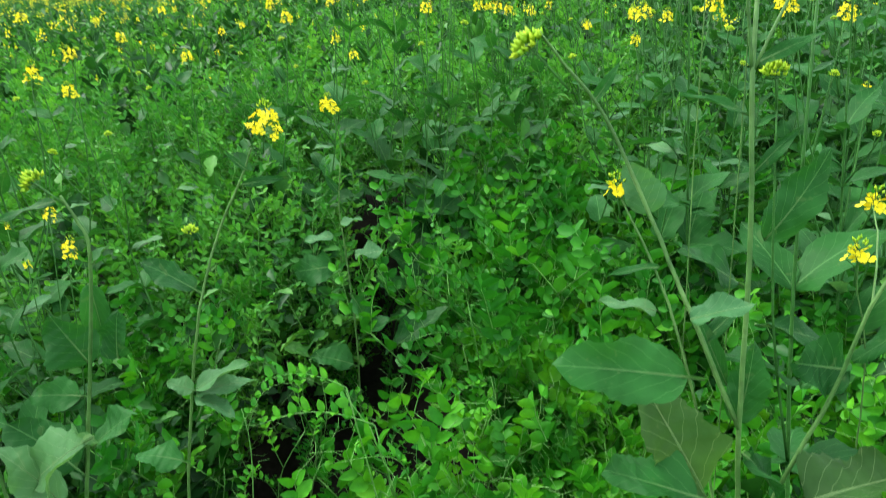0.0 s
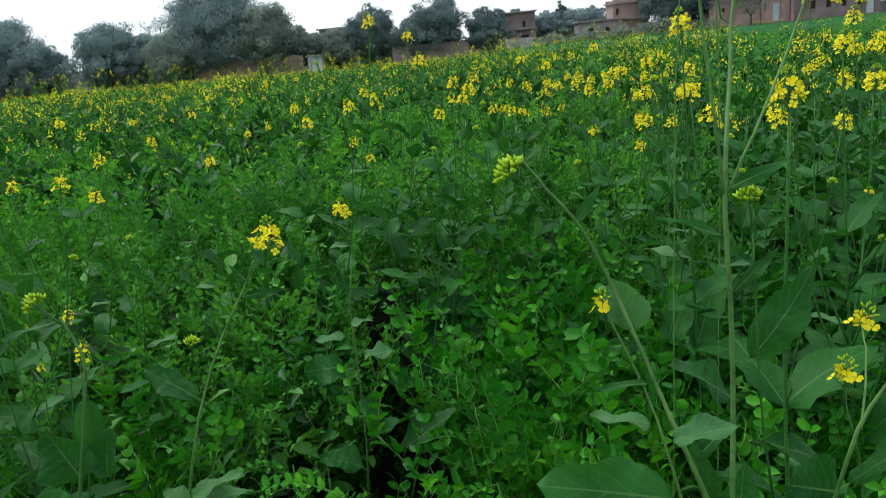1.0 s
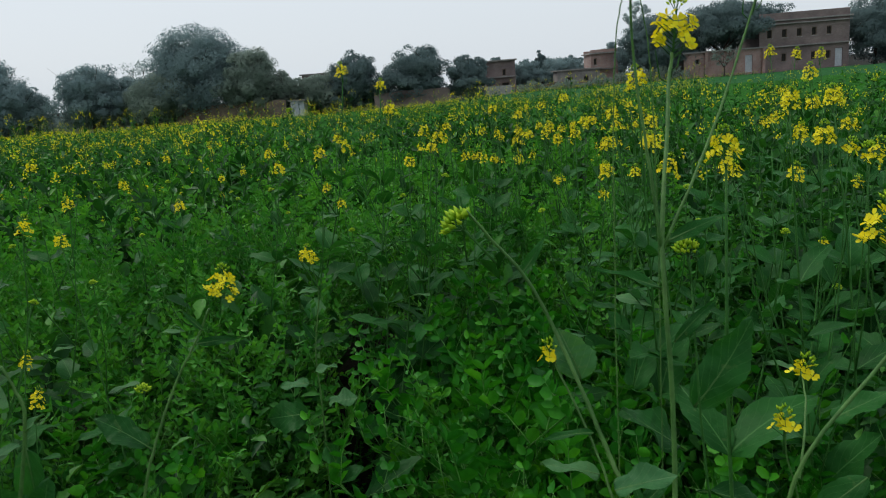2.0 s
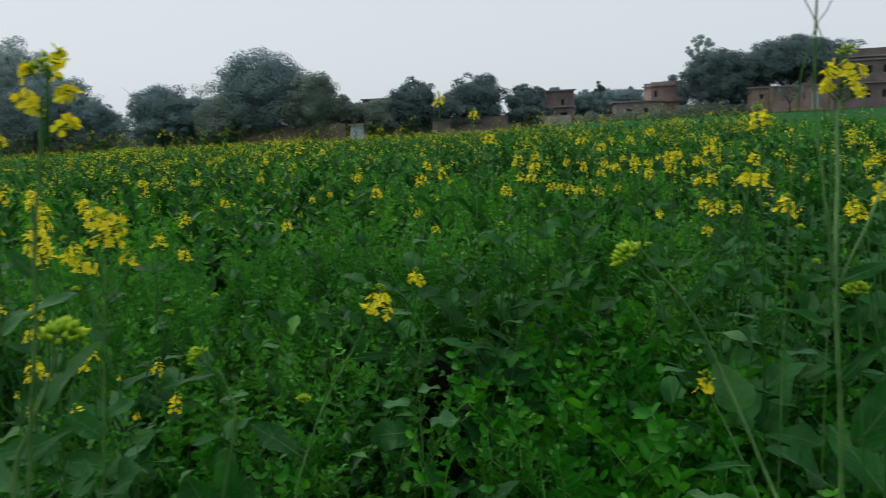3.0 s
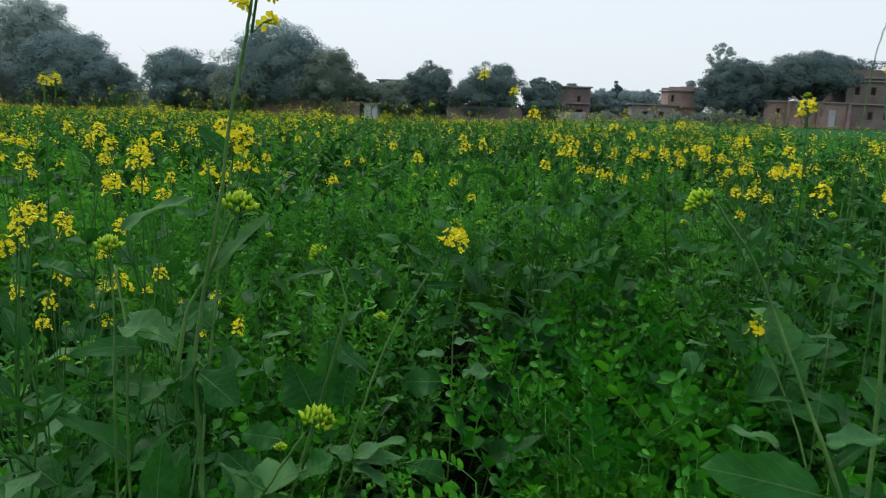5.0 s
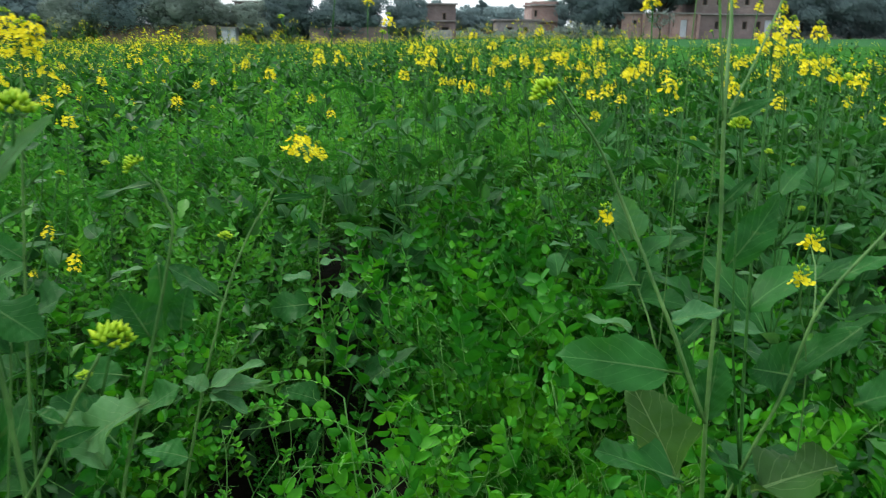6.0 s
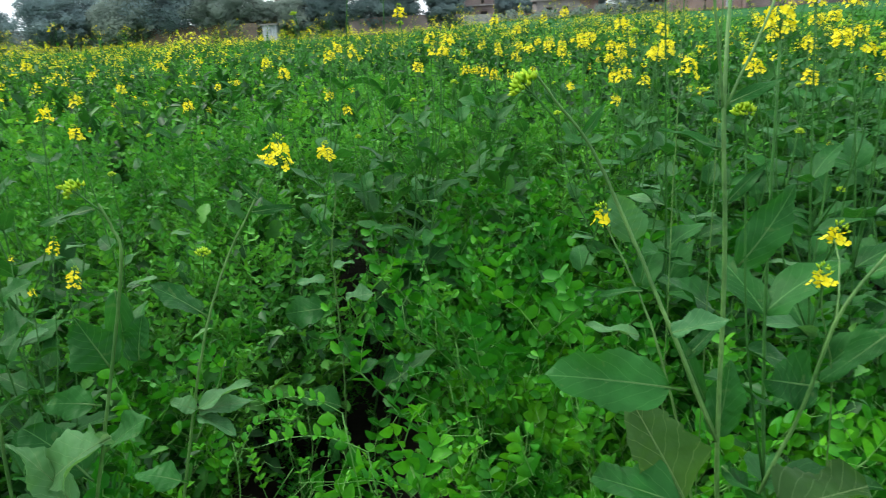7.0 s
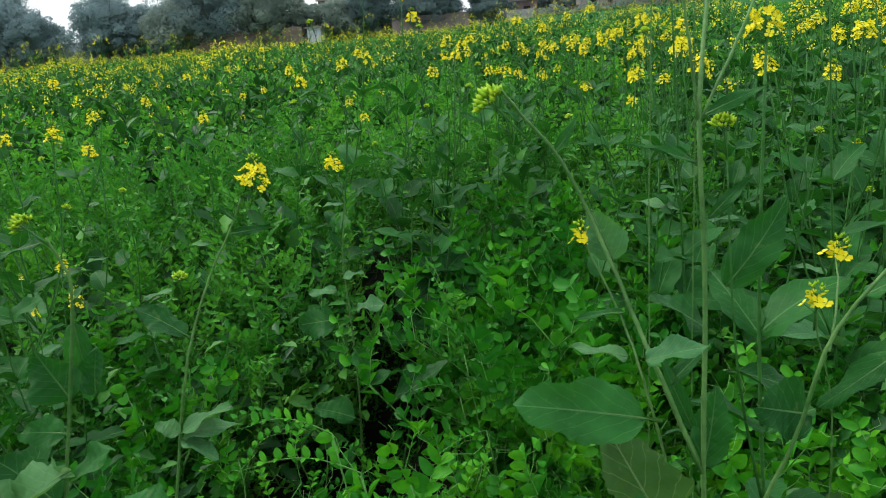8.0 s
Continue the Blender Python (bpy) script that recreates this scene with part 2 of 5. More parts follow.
# ---- mesh helpers ----
class Shape:
    """Vertices and faces gathered piece by piece, each piece with a material slot."""

    def __init__(self):
        self.v, self.f, self.m, self.uv = [], [], [], []

    def add(self, verts, faces, slot=0, uvs=None):
        n = len(self.v)
        self.v.extend(tuple(p) for p in verts)
        self.uv.extend(uvs if uvs is not None else [(0.5, 0.5)] * len(verts))
        for face in faces:
            self.f.append(tuple(i + n for i in face))
            self.m.append(slot)

    def tube(self, pts, radii, sides=5, slot=0, closed=True):
        rings = []
        pts = [Vector(p) for p in pts]
        side = Vector((1, 0.13, 0.07))
        verts, faces = [], []
        for i, p in enumerate(pts):
            d = (pts[min(i + 1, len(pts) - 1)] - pts[max(i - 1, 0)]).normalized()
            a = side - d * side.dot(d)
            if a.length < 1e-4:
                a = Vector((0, 1, 0)) - d * d.y
            a.normalize()
            side = a
            b = d.cross(a)
            for k in range(sides):
                w = 2 * math.pi * k / sides
                verts.append(p + (a * math.cos(w) + b * math.sin(w)) * radii[i])
        for i in range(len(pts) - 1):
            for k in range(sides):
                k2 = (k + 1) % sides
                faces.append((i * sides + k, i * sides + k2, (i + 1) * sides + k2, (i + 1) * sides + k))
        if closed:
            faces.append(tuple(reversed(range(sides))))
            faces.append(tuple((len(pts) - 1) * sides + k for k in range(sides)))
        self.add(verts, faces, slot)

    def box(self, lo, hi, slot=0):
        x0, y0, z0 = lo
        x1, y1, z1 = hi
        self.add([(x0, y0, z0), (x1, y0, z0), (x1, y1, z0), (x0, y1, z0), (x0, y0, z1), (x1, y0, z1), (x1, y1, z1), (x0, y1, z1)],
                 [(0, 3, 2, 1), (4, 5, 6, 7), (0, 1, 5, 4), (1, 2, 6, 5), (2, 3, 7, 6), (3, 0, 4, 7)], slot)

    def mesh(self, name, mats, smooth=True):
        me = bpy.data.meshes.new(name)
        me.from_pydata(self.v, [], self.f)
        layer = me.uv_layers.new(name="UVMap")
        loops = np.empty(len(me.loops), dtype=np.int32)
        me.loops.foreach_get("vertex_index", loops)
        layer.data.foreach_set("uv", np.array(self.uv, dtype=np.float32)[loops].ravel())
        for m in mats:
            me.materials.append(m)
        me.polygons.foreach_set("material_index", self.m)
        me.polygons.foreach_set("use_smooth", [smooth] * len(self.f))
        me.update()
        return me

    def arrays(self):
        """The same as triangles, for scattering."""
        tris, slots = [], []
        for f, s in zip(self.f, self.m):
            for i in range(1, len(f) - 1):
                tris.append((f[0], f[i], f[i + 1]))
                slots.append(s)
        return np.array(self.v, dtype=np.float64), np.array(tris, dtype=np.int64), np.array(slots, dtype=np.int32)


def part(name, shape, mats, parent, label="", m=None, smooth=True):
    """One mesh object under a thing or under a part; shape may be a finished mesh."""
    me = shape if isinstance(shape, bpy.types.Mesh) else shape.mesh(name, mats if isinstance(mats, (list, tuple)) else [mats], smooth)
    ob = new(name, me)
    ob.parent = parent
    if m is not None:
        ob.matrix_basis = m
    return tagged(ob, label)


def empty(name, m, label, category, group=""):
    ob = new(name)
    ob.empty_display_size = 0.1
    ob.matrix_basis = m
    return tagged(ob, label, category, group)


def tri_mesh(name, verts, tris, slots, mats):
    me = bpy.data.meshes.new(name)
    me.vertices.add(len(verts))
    me.vertices.foreach_set("co", np.asarray(verts, dtype=np.float32).ravel())
    me.loops.add(len(tris) * 3)
    me.loops.foreach_set("vertex_index", np.asarray(tris, dtype=np.int32).ravel())
    me.polygons.add(len(tris))
    me.polygons.foreach_set("loop_start", np.arange(0, len(tris) * 3, 3, dtype=np.int32))
    for m in mats:
        me.materials.append(m)
    me.polygons.foreach_set("material_index", np.asarray(slots, dtype=np.int32))
    me.polygons.foreach_set("use_smooth", np.ones(len(tris), dtype=bool))
    me.update(calc_edges=True)
    me.validate()
    return me


def scatter(name, shapes, rows, mats, label, category):
    """Many copies of a few shapes joined into one mass. rows: which, x, y, z, turn, lean x, lean y, scale."""
    va, ta, sa, base = [], [], [], 0
    rows = np.asarray(rows)
    for k, shape in enumerate(shapes):
        v, t, s = shape.arrays()
        r = rows[rows[:, 0].astype(int) == k]
        if not len(r):
            continue
        c, n = np.cos(r[:, 4]), np.sin(r[:, 4])
        sc = r[:, 7][:, None]
        x = (v[None, :, 0] * c[:, None] - v[None, :, 1] * n[:, None]) * sc
        y = (v[None, :, 0] * n[:, None] + v[None, :, 1] * c[:, None]) * sc
        z = np.repeat(v[None, :, 2], len(r), 0) * sc
        x = x + z * r[:, 5][:, None] + r[:, 1][:, None]
        y = y + z * r[:, 6][:, None] + r[:, 2][:, None]
        z = z + r[:, 3][:, None]
        va.append(np.stack([x, y, z], -1).reshape(-1, 3))
        ta.append((t[None] + (np.arange(len(r)) * len(v))[:, None, None] + base).reshape(-1, 3))
        sa.append(np.tile(s, len(r)))
        base += len(r) * len(v)
    ob = new(name, tri_mesh(name, np.concatenate(va), np.concatenate(ta), np.concatenate(sa), mats))
    return tagged(ob, label, category, "", "stuff")


def spline(pts, per=5):
    pts = [Vector(p) for p in pts]
    ext = [pts[0] * 2 - pts[1]] + pts + [pts[-1] * 2 - pts[-2]]
    out = []
    for i in range(1, len(ext) - 2):
        p0, p1, p2, p3 = ext[i - 1:i + 3]
        for k in range(per):
            t = k / per
            out.append(0.5 * (2 * p1 + (p2 - p0) * t + (2 * p0 - 5 * p1 + 4 * p2 - p3) * t * t + (3 * p1 - p0 - 3 * p2 + p3) * t ** 3))
    return out + [pts[-1]]


def taper(n, r0, r1):
    return [r0 + (r1 - r0) * i / (n - 1) for i in range(n)]


def axes(origin, along, up):
    """A pose whose x axis runs along, with z as near to up as it can be."""
    x = Vector(along).normalized()
    y = Vector(up).cross(x)
    if y.length < 1e-3:
        y = Vector((0, 1, 0))
    y.normalize()
    z = x.cross(y)
    m = Matrix((x, y, z)).transposed().to_4x4()
    m.translation = origin
    return m


# ---- leaves and flowers, the pieces of the crop ----
def blade(rng, length, width, kind="ovate", rows=9, fold=0.25, droop=0.15, wave=0.09):
    """A leaf blade along x with thickness of form: folded at the midrib, drooping, puckered between its veins, wavy-edged, toothed or lobed."""
    sh = Shape()
    fine = rows > 12
    rows = rows * 2 if fine else rows
    across = (-1, -0.84, -0.45, 0, 0.45, 0.84, 1) if fine else (-1, -0.5, 0, 0.5, 1)
    cols = len(across)
    verts, uvs, faces = [], [], []
    ph = rng.uniform(0, 6)
    twist = rng.uniform(-0.45, 0.45)
    skew = rng.uniform(-0.12, 0.12)
    sway = rng.uniform(-0.1, 0.1)
    notch = [(rng.uniform(0.35, 1.5), rng.uniform(0.35, 1.5)) for _ in range(rows + 1)]
    for i in range(rows + 1):
        s = i / rows
        saw = (1 - (i % 4) / 4) - 0.4 if fine else (0.5 if i % 2 else -0.5)
        if kind == "lance":
            w = max(0.04, math.sin(math.pi * min(1, s ** 0.7)) ** 0.9)
        elif kind == "lobed":
            body = math.sin(math.pi * (max(0.0, s - 0.14) / 0.86) ** 0.8) ** 0.55 if s > 0.14 else 0.0
            w = max(0.07, body * (1 + 0.08 * math.sin(s * 19 + ph)))
        else:
            w = max(0.05, math.sin(math.pi * s ** 0.72) ** 0.62 * (1 + 0.07 * math.sin(s * 15 + ph)))
        if i == rows:
            w = 0.03
        for a in across:
            nick = notch[i - i % 4][a > 0] if fine else 1.0
            side = 1 + (0.09 * math.sin(s * (11 if a > 0 else 14) + ph * (1 if a > 0 else 2.3)) if kind == "lobed" else 0)
            edge = side * (1 + (0.11 if kind != "lance" else 0.04) * saw * nick) if abs(a) == 1 else (side if abs(a) > 0.6 else 1.0)
            y = a * w * edge * width / 2 * (1 + skew * (1 if a > 0 else -1))
            z = abs(y) * fold - droop * length * s * s + math.sin(ph + s * 9 + a * 2.1) * wave * width * a * a
            if fine:
                z += 0.014 * width * math.sin(6.283 * (6 * s - 2.6 * abs(a * w))) * (abs(a) < 1) * (a != 0)
            tw = twist * s
            verts.append((s * length + abs(a) * saw * 0.012 * length * (abs(a) == 1), y * math.cos(tw) - z * math.sin(tw) * 0.3 + sway * length * s * s, z + y * math.sin(tw)))
            uvs.append((s, a * w))
    for i in range(rows):
        for j in range(cols - 1):
            q = i * cols + j
            faces.append((q, q + 1, q + cols + 1, q + cols))
    sh.add(verts, faces, 0, uvs)
    sh.spine = verts[cols // 2::cols]
    return sh


def petal_flower(sh, at, facing, size, rng):
    """An open four-petalled flower with its pedicel already in place."""
    m = axes(at, rng.uniform(-1, 1) * Vector((1, 0, 0)) + Vector((0, rng.uniform(-1, 1), 0.2)), facing)
    for k in range(4):
        a = k * math.pi / 2 + rng.uniform(-0.15, 0.15)
        c, s = math.cos(a), math.sin(a)
        lift = rng.uniform(0.05, 0.4)
        loc = [(0.05, 0, 0), (0.55, -0.46, lift * 0.6), (0.55, 0.46, lift * 0.6), (1.0, -0.36, lift), (1.02, 0.36, lift), (0.6, 0, lift * 0.35)]
        vs = [m @ Vector(((x * c - y * s) * size, (x * s + y * c) * size, z * size)) for x, y, z in loc]
        sh.add(vs, [(0, 1, 5), (0, 5, 2), (1, 3, 5), (5, 3, 4), (5, 4, 2)], 0)


def little_bud(sh, at, axis, r, length):
    ax = Vector(axis).normalized()
    a = ax.orthogonal().normalized()
    b = ax.cross(a)
    at = Vector(at)
    vs = [at - ax * length * 0.4] + [at + (a * math.cos(k * 2.0944) + b * math.sin(k * 2.0944)) * r for k in range(3)] + [at + ax * length * 0.6]
    sh.add(vs, [(0, 2, 1), (0, 3, 2), (0, 1, 3), (4, 1, 2), (4, 2, 3), (4, 3, 1)], 1)


def flower_head(seed, kind="open"):
    """A mustard raceme about 4 cm wide: buds on top, open flowers round it, thin young pods below."""
    rng = random.Random(seed)
    sh = Shape()
    tall, flowers, buds, pods, spread = {"open": (0.05, 26, 16, 2, 0.0225), "sparse": (0.046, 7, 14, 0, 0.017), "young": (0.022, 7, 12, 0, 0.012),
                                         "bud": (0.02, 0, 34, 0, 0.012), "long": (0.056, 17, 12, 4, 0.018)}[kind]
    sh.tube([(0, 0, -0.006 if kind == "sparse" else -0.02), (0, 0, tall * 0.5), (0, 0, tall)], [0.0013, 0.0012, 0.0009], 4, 2)
    if kind == "sparse":
        # loose bunches on long stalks, buds between them on top
        for turn, z, r, n, b in ((-0.8, 0.025, 0.0135, 6, 0), (2.3, 0.013, 0.0135, 6, 0), (-0.5, 0.001, 0.012, 4, 1), (2.6, 0.033, 0.0135, 3, 2), (-1.0, 0.044, 0.0035, 4, 3), (2.2, 0.038, 0.007, 0, 9), (0.7, 0.034, 0.005, 1, 4)):
            c = Vector((math.cos(turn) * r, math.sin(turn) * r, z + 0.003))
            for k in range(n + b):
                o = Vector((rng.uniform(-1, 1), rng.uniform(-1, 1), rng.uniform(-1, 1))) * 0.0042
                sh.tube([(0, 0, z - 0.008), c * 0.6 + Vector((0, 0, z * 0.4)), c + o], [0.0006, 0.0006, 0.0005], 3, 2, False)
                if k < n:
                    petal_flower(sh, c + o, o.normalized() + Vector((math.cos(turn), math.sin(turn), 0.5)), rng.uniform(0.0055, 0.0068), rng)
                else:
                    little_bud(sh, c + o, o.normalized() + Vector((0, 0, 0.8)), 0.0023, 0.0062)
        return sh
    for i in range(flowers):
        f = i / max(1, flowers - 1)
        z = tall * (0.05 + 0.75 * f)
        a = i * 2.4 + rng.uniform(-0.4, 0.4)
        r = spread * (1.05 - 0.45 * f) * rng.uniform(0.75, 1.1)
        tip = Vector((math.cos(a) * r, math.sin(a) * r, z + r * rng.uniform(0.15, 0.6)))
        sh.tube([(0, 0, z - 0.004), tip], [0.0006, 0.0005], 3, 2, False)
        petal_flower(sh, tip, Vector((math.cos(a), math.sin(a), rng.uniform(0.3, 1.1))), rng.uniform(0.0052, 0.0072), rng)
    for i in range(buds):
        f = i / buds
        a = i * 2.4
        r = 0.0095 * math.sqrt(1 - f) * (1.3 if kind == "bud" else 1)
        p = (math.cos(a) * r, math.sin(a) * r, tall + 0.002 + f * 0.009 + rng.uniform(-0.002, 0.002))
        plump = 1.45 if kind == "bud" else 1
        little_bud(sh, p, (math.cos(a) * (1 - f), math.sin(a) * (1 - f), 0.6 + f), 0.0019 * plump, 0.0058 * plump)
        if i % 3 == 0:
            sh.tube([(0, 0, tall - 0.006), p], [0.0005, 0.0004], 3, 2, False)
    for i in range(pods):
        a = i * 2.2 + rng.uniform(-0.5, 0.5)
        z = -0.015 - 0.012 * i
        sh.tube([(0, 0, z), (math.cos(a) * 0.012, math.sin(a) * 0.012, z + 0.006), (math.cos(a) * 0.02, math.sin(a) * 0.02, z + 0.034)], [0.0005, 0.0009, 0.0004], 3, 2, False)
    return sh


HEAD_MATS = [PETAL, BUD, STALK]
HEADS = {k: [flower_head(n * 7 + s, k).mesh("flower_head", HEAD_MATS) for s in range(c)] for n, (k, c) in enumerate((("open", 4), ("sparse", 2), ("young", 3), ("bud", 3), ("long", 3)))}
UP, CAM = (0, -0.25, 1), (0.1, -1, 0.55)


def rooted(pts):
    """Carries a shoot on down to the soil, bending little by little to the upright."""
    p, way = Vector(pts[0]), Vector(pts[1]) - Vector(pts[0])
    out, drift, step = [tuple(q) for q in pts], Vector((way.x, way.y, 0)) * -0.7, max(0.03, way.length)
    while p.z - step > 0.06:
        p = p + drift - Vector((0, 0, step))
        out.insert(0, tuple(p))
        drift, step = drift * 0.6, step * 1.5
    out.insert(0, (p.x, p.y, -0.02))
    return out


def hero_mustard(label, stems, leaves, heads):
    """A mustard plant built shoot by shoot: each stem a curve, each leaf from its base to its tip, each head on its shoot."""
    rng = random.Random(label)
    foot = Vector(stems[0][0][0])
    root = empty("mustard_plant", pose(foot.x, foot.y, 0), label, "plant", "mustard plants")
    shift = Matrix.Translation((-foot.x, -foot.y, 0))
    for n, (pts, r0, r1) in enumerate(stems):
        if n == 0 or min((Vector(pts[0]) - p).length for p in main) > 0.03:
            pts = rooted(pts)
        line = [p + Vector((rng.uniform(-1, 1), rng.uniform(-1, 1), 0)) * 0.0006 for p in spline(pts, 5)]
        if n == 0:
            main = line
        sh = Shape()
        sh.tube(line, taper(len(line), r0 * 0.72, r1 * 0.8), 7)
        part("stem" if n == 0 else "branch", sh, MUST_STEM, root, m=shift)
    for base, tip, width, kind, face in leaves:
        along = Vector(tip) - Vector(base)
        sh = blade(rng, along.length * 1.04, width, kind.split()[0], 20, rng.uniform(0.12, 0.42), rng.uniform(0.05, 0.2), 0.15)
        up = Vector(face) + Vector((rng.uniform(-0.25, 0.25), rng.uniform(-0.2, 0.2), 0.1))
        look_of = {"pale": (MUST_PALE, "pale waxy leaf with sky sheen in its colour"), "olive": (MUST_OLIVE, "ageing olive leaf with a whitish midrib")}.get(kind.split()[-1], (MUST_LEAF, ""))
        leaf = part("leaf", sh, look_of[0], root, look_of[1], shift @ axes(Vector(base), along, up))
        rib = Shape()
        mid = [(x, y, z - 0.0006) for x, y, z in sh.spine[0:-2:4]]
        rib.tube(mid, taper(len(mid), 0.0013 + width * 0.008, 0.0004), 5)
        part("midrib", rib, MUST_STEM, leaf)
    for at, kind, size, d in heads:
        m = axes(Vector(at), Vector(d).orthogonal(), d) @ Matrix.Diagonal((size * 1.1, size * 1.1, size * 1.1, 1))
        mesh = HEADS[kind][rng.randrange(len(HEADS[kind]))]
        part("flower_head", mesh, None, root, "yellow-green bud head" if kind == "bud" else "", shift @ Matrix.Translation((0, 0, -0.02 * size)) @ m)
    return root


def mustard_variant(seed, height, kind):
    """A whole mustard plant with its main tip at (0, 0, height): stem, side shoots, leaves, heads."""
    rng = random.Random(seed)
    root = empty("mustard_plant", pose(0, 0, -30), "", "plant", "mustard plants")
    bend = (rng.uniform(-0.22, 0.22), rng.uniform(-0.22, 0.22))
    pts = [(bend[0] * (1 - f) ** 2 * 1.4, bend[1] * (1 - f) ** 2 * 1.4, height * f) for f in (0, 0.25, 0.5, 0.75, 1.0)]
    line = spline(pts, 3)
    sh = Shape()
    sh.tube(line, taper(len(line), 0.0042, 0.0014), 5)
    part("stem", sh, STALK, root)

    def head(at, d, k, size):
        mesh = HEADS[k][rng.randrange(len(HEADS[k]))]
        part("flower_head", mesh, None, root, m=Matrix.Translation(at) @ axes((0, 0, 0), Vector(d).orthogonal(), d) @ Matrix.Diagonal((size, size, size, 1)))

    if kind != "leafy":
        head((0, 0, height - 0.02), (rng.uniform(-0.2, 0.2), rng.uniform(-0.2, 0.2), 1), rng.choice(("open", "long", "open")), rng.uniform(0.68, 0.92))
    shoots = {"full": 6, "single": 1, "leafy": 0}[kind]
    for i in range(shoots):
        f = rng.uniform(0.45, 0.78)
        k = min(len(line) - 2, int(f * (len(line) - 1)))
        b = line[k]
        a = i * 2.3 + rng.uniform(-0.5, 0.5)
        ln = height * rng.uniform(0.12, 0.3)
        out = rng.uniform(0.3, 0.55) * ln
        tip = b + Vector((math.cos(a) * out, math.sin(a) * out, ln))
        tip.z = max(height * 0.92, min(tip.z, height * 0.985))
        sh = Shape()
        sl = spline([b, b + Vector((math.cos(a) * out * 0.65, math.sin(a) * out * 0.65, (tip.z - b.z) * 0.45)), tip], 3)
        sh.tube(sl, taper(len(sl), 0.0024, 0.0011), 4)
        part("branch", sh, STALK, root)
        k2 = {"full": rng.choice(("open", "open", "young", "long")), "single": "bud", "leafy": "bud"}[kind]
        head(tip + Vector((0, 0, -0.015)), (math.cos(a) * 0.3, math.sin(a) * 0.3, 1), k2, rng.uniform(0.55, 1.0))
        lf = blade(rng, rng.uniform(0.05, 0.08), rng.uniform(0.012, 0.02), "lance", 5)
        part("leaf", lf, MUST_LEAF, root, m=axes(b, (math.cos(a), math.sin(a), 0.5), (0, 0, 1)))
    for i in range({"full": 11, "single": 11, "leafy": 15}[kind]):
        f = 0.28 + (0.72 if kind == "leafy" else 0.56) * (i + rng.random()) / (15 if kind == "leafy" else 11)
        b = line[min(len(line) - 2, int(f * (len(line) - 1)))]
        a = i * 2.4 + rng.uniform(-0.5, 0.5)
        big = max(0.36, 1.15 - f)
        lf = blade(rng, 0.24 * big * rng.uniform(0.7, 1.25), 0.12 * big * rng.uniform(0.7, 1.25), "lobed" if f < 0.5 else "ovate", 8, rng.uniform(0.1, 0.4), rng.uniform(0.1, 0.45))
        part("leaf", lf, MUST_PALE if rng.random() < 0.04 else MUST_LEAF, root, m=axes(b, (math.cos(a), math.sin(a), rng.uniform(0.2, 1.5)), (rng.uniform(-0.4, 0.4), rng.uniform(-0.4, 0.4), 1)))
    return root


def leaflet(sh, at, along, up, length, width, slot=0, fine=True):
    """A small blade folded along its midrib: oval and rounded, plain, a bare lozenge, or lobed and wavy like a mustard leaf."""
    m = axes(at, along, up)
    h = width / 2
    if fine == "lobe":
        rim = ((0.14, 0.34, 0.04), (0.27, 0.62, 0.12), (0.36, 0.45, 0.05), (0.55, 1.0, 0.12), (0.8, 0.8, -0.02), (0.93, 0.36, -0.12))
        loc = [(0, 0, 0), (1, 0, -0.2)] + [(x, y, z) for x, y, z in rim] + [(x, -y, z * 0.6) for x, y, z in rim] + [(0.36, 0, -0.02), (0.72, 0, -0.09)]
        fs = [(0, 14, 4, 3, 2), (14, 15, 6, 5, 4), (15, 1, 7, 6), (0, 8, 9, 10, 14), (14, 10, 11, 12, 15), (15, 12, 13, 1)]
    elif fine == "mid":
        loc = [(0, 0, 0), (0.26, -0.86, 0.1), (0.74, -0.8, 0.03), (1, 0, -0.14), (0.74, 0.8, 0.03), (0.26, 0.86, 0.1)]
        fs = [(0, 1, 2, 3), (0, 3, 4, 5)]
    elif fine:
        rim = ((0.16, 0.66, 0.12), (0.42, 1.0, 0.15), (0.74, 0.84, 0.06), (0.94, 0.36, -0.06))
        loc = [(0, 0, 0), (1.02, 0, -0.14)] + [(x, y, z) for x, y, z in rim] + [(x, -y, z) for x, y, z in rim] + [(0.5, 0, -0.02)]
        fs = [(0, 10, 3, 2), (10, 1, 5, 4, 3), (0, 6, 7, 10), (10, 7, 8, 9, 1)]
    else:
        loc = [(0, 0, 0), (0.45, -1, 0.12), (0.45, 1, 0.12), (1, 0, -0.15)]
        fs = [(0, 1, 3), (0, 3, 2)]
    sh.add([m @ Vector((x * length, y * h, z * length)) for x, y, z in loc], fs, slot)


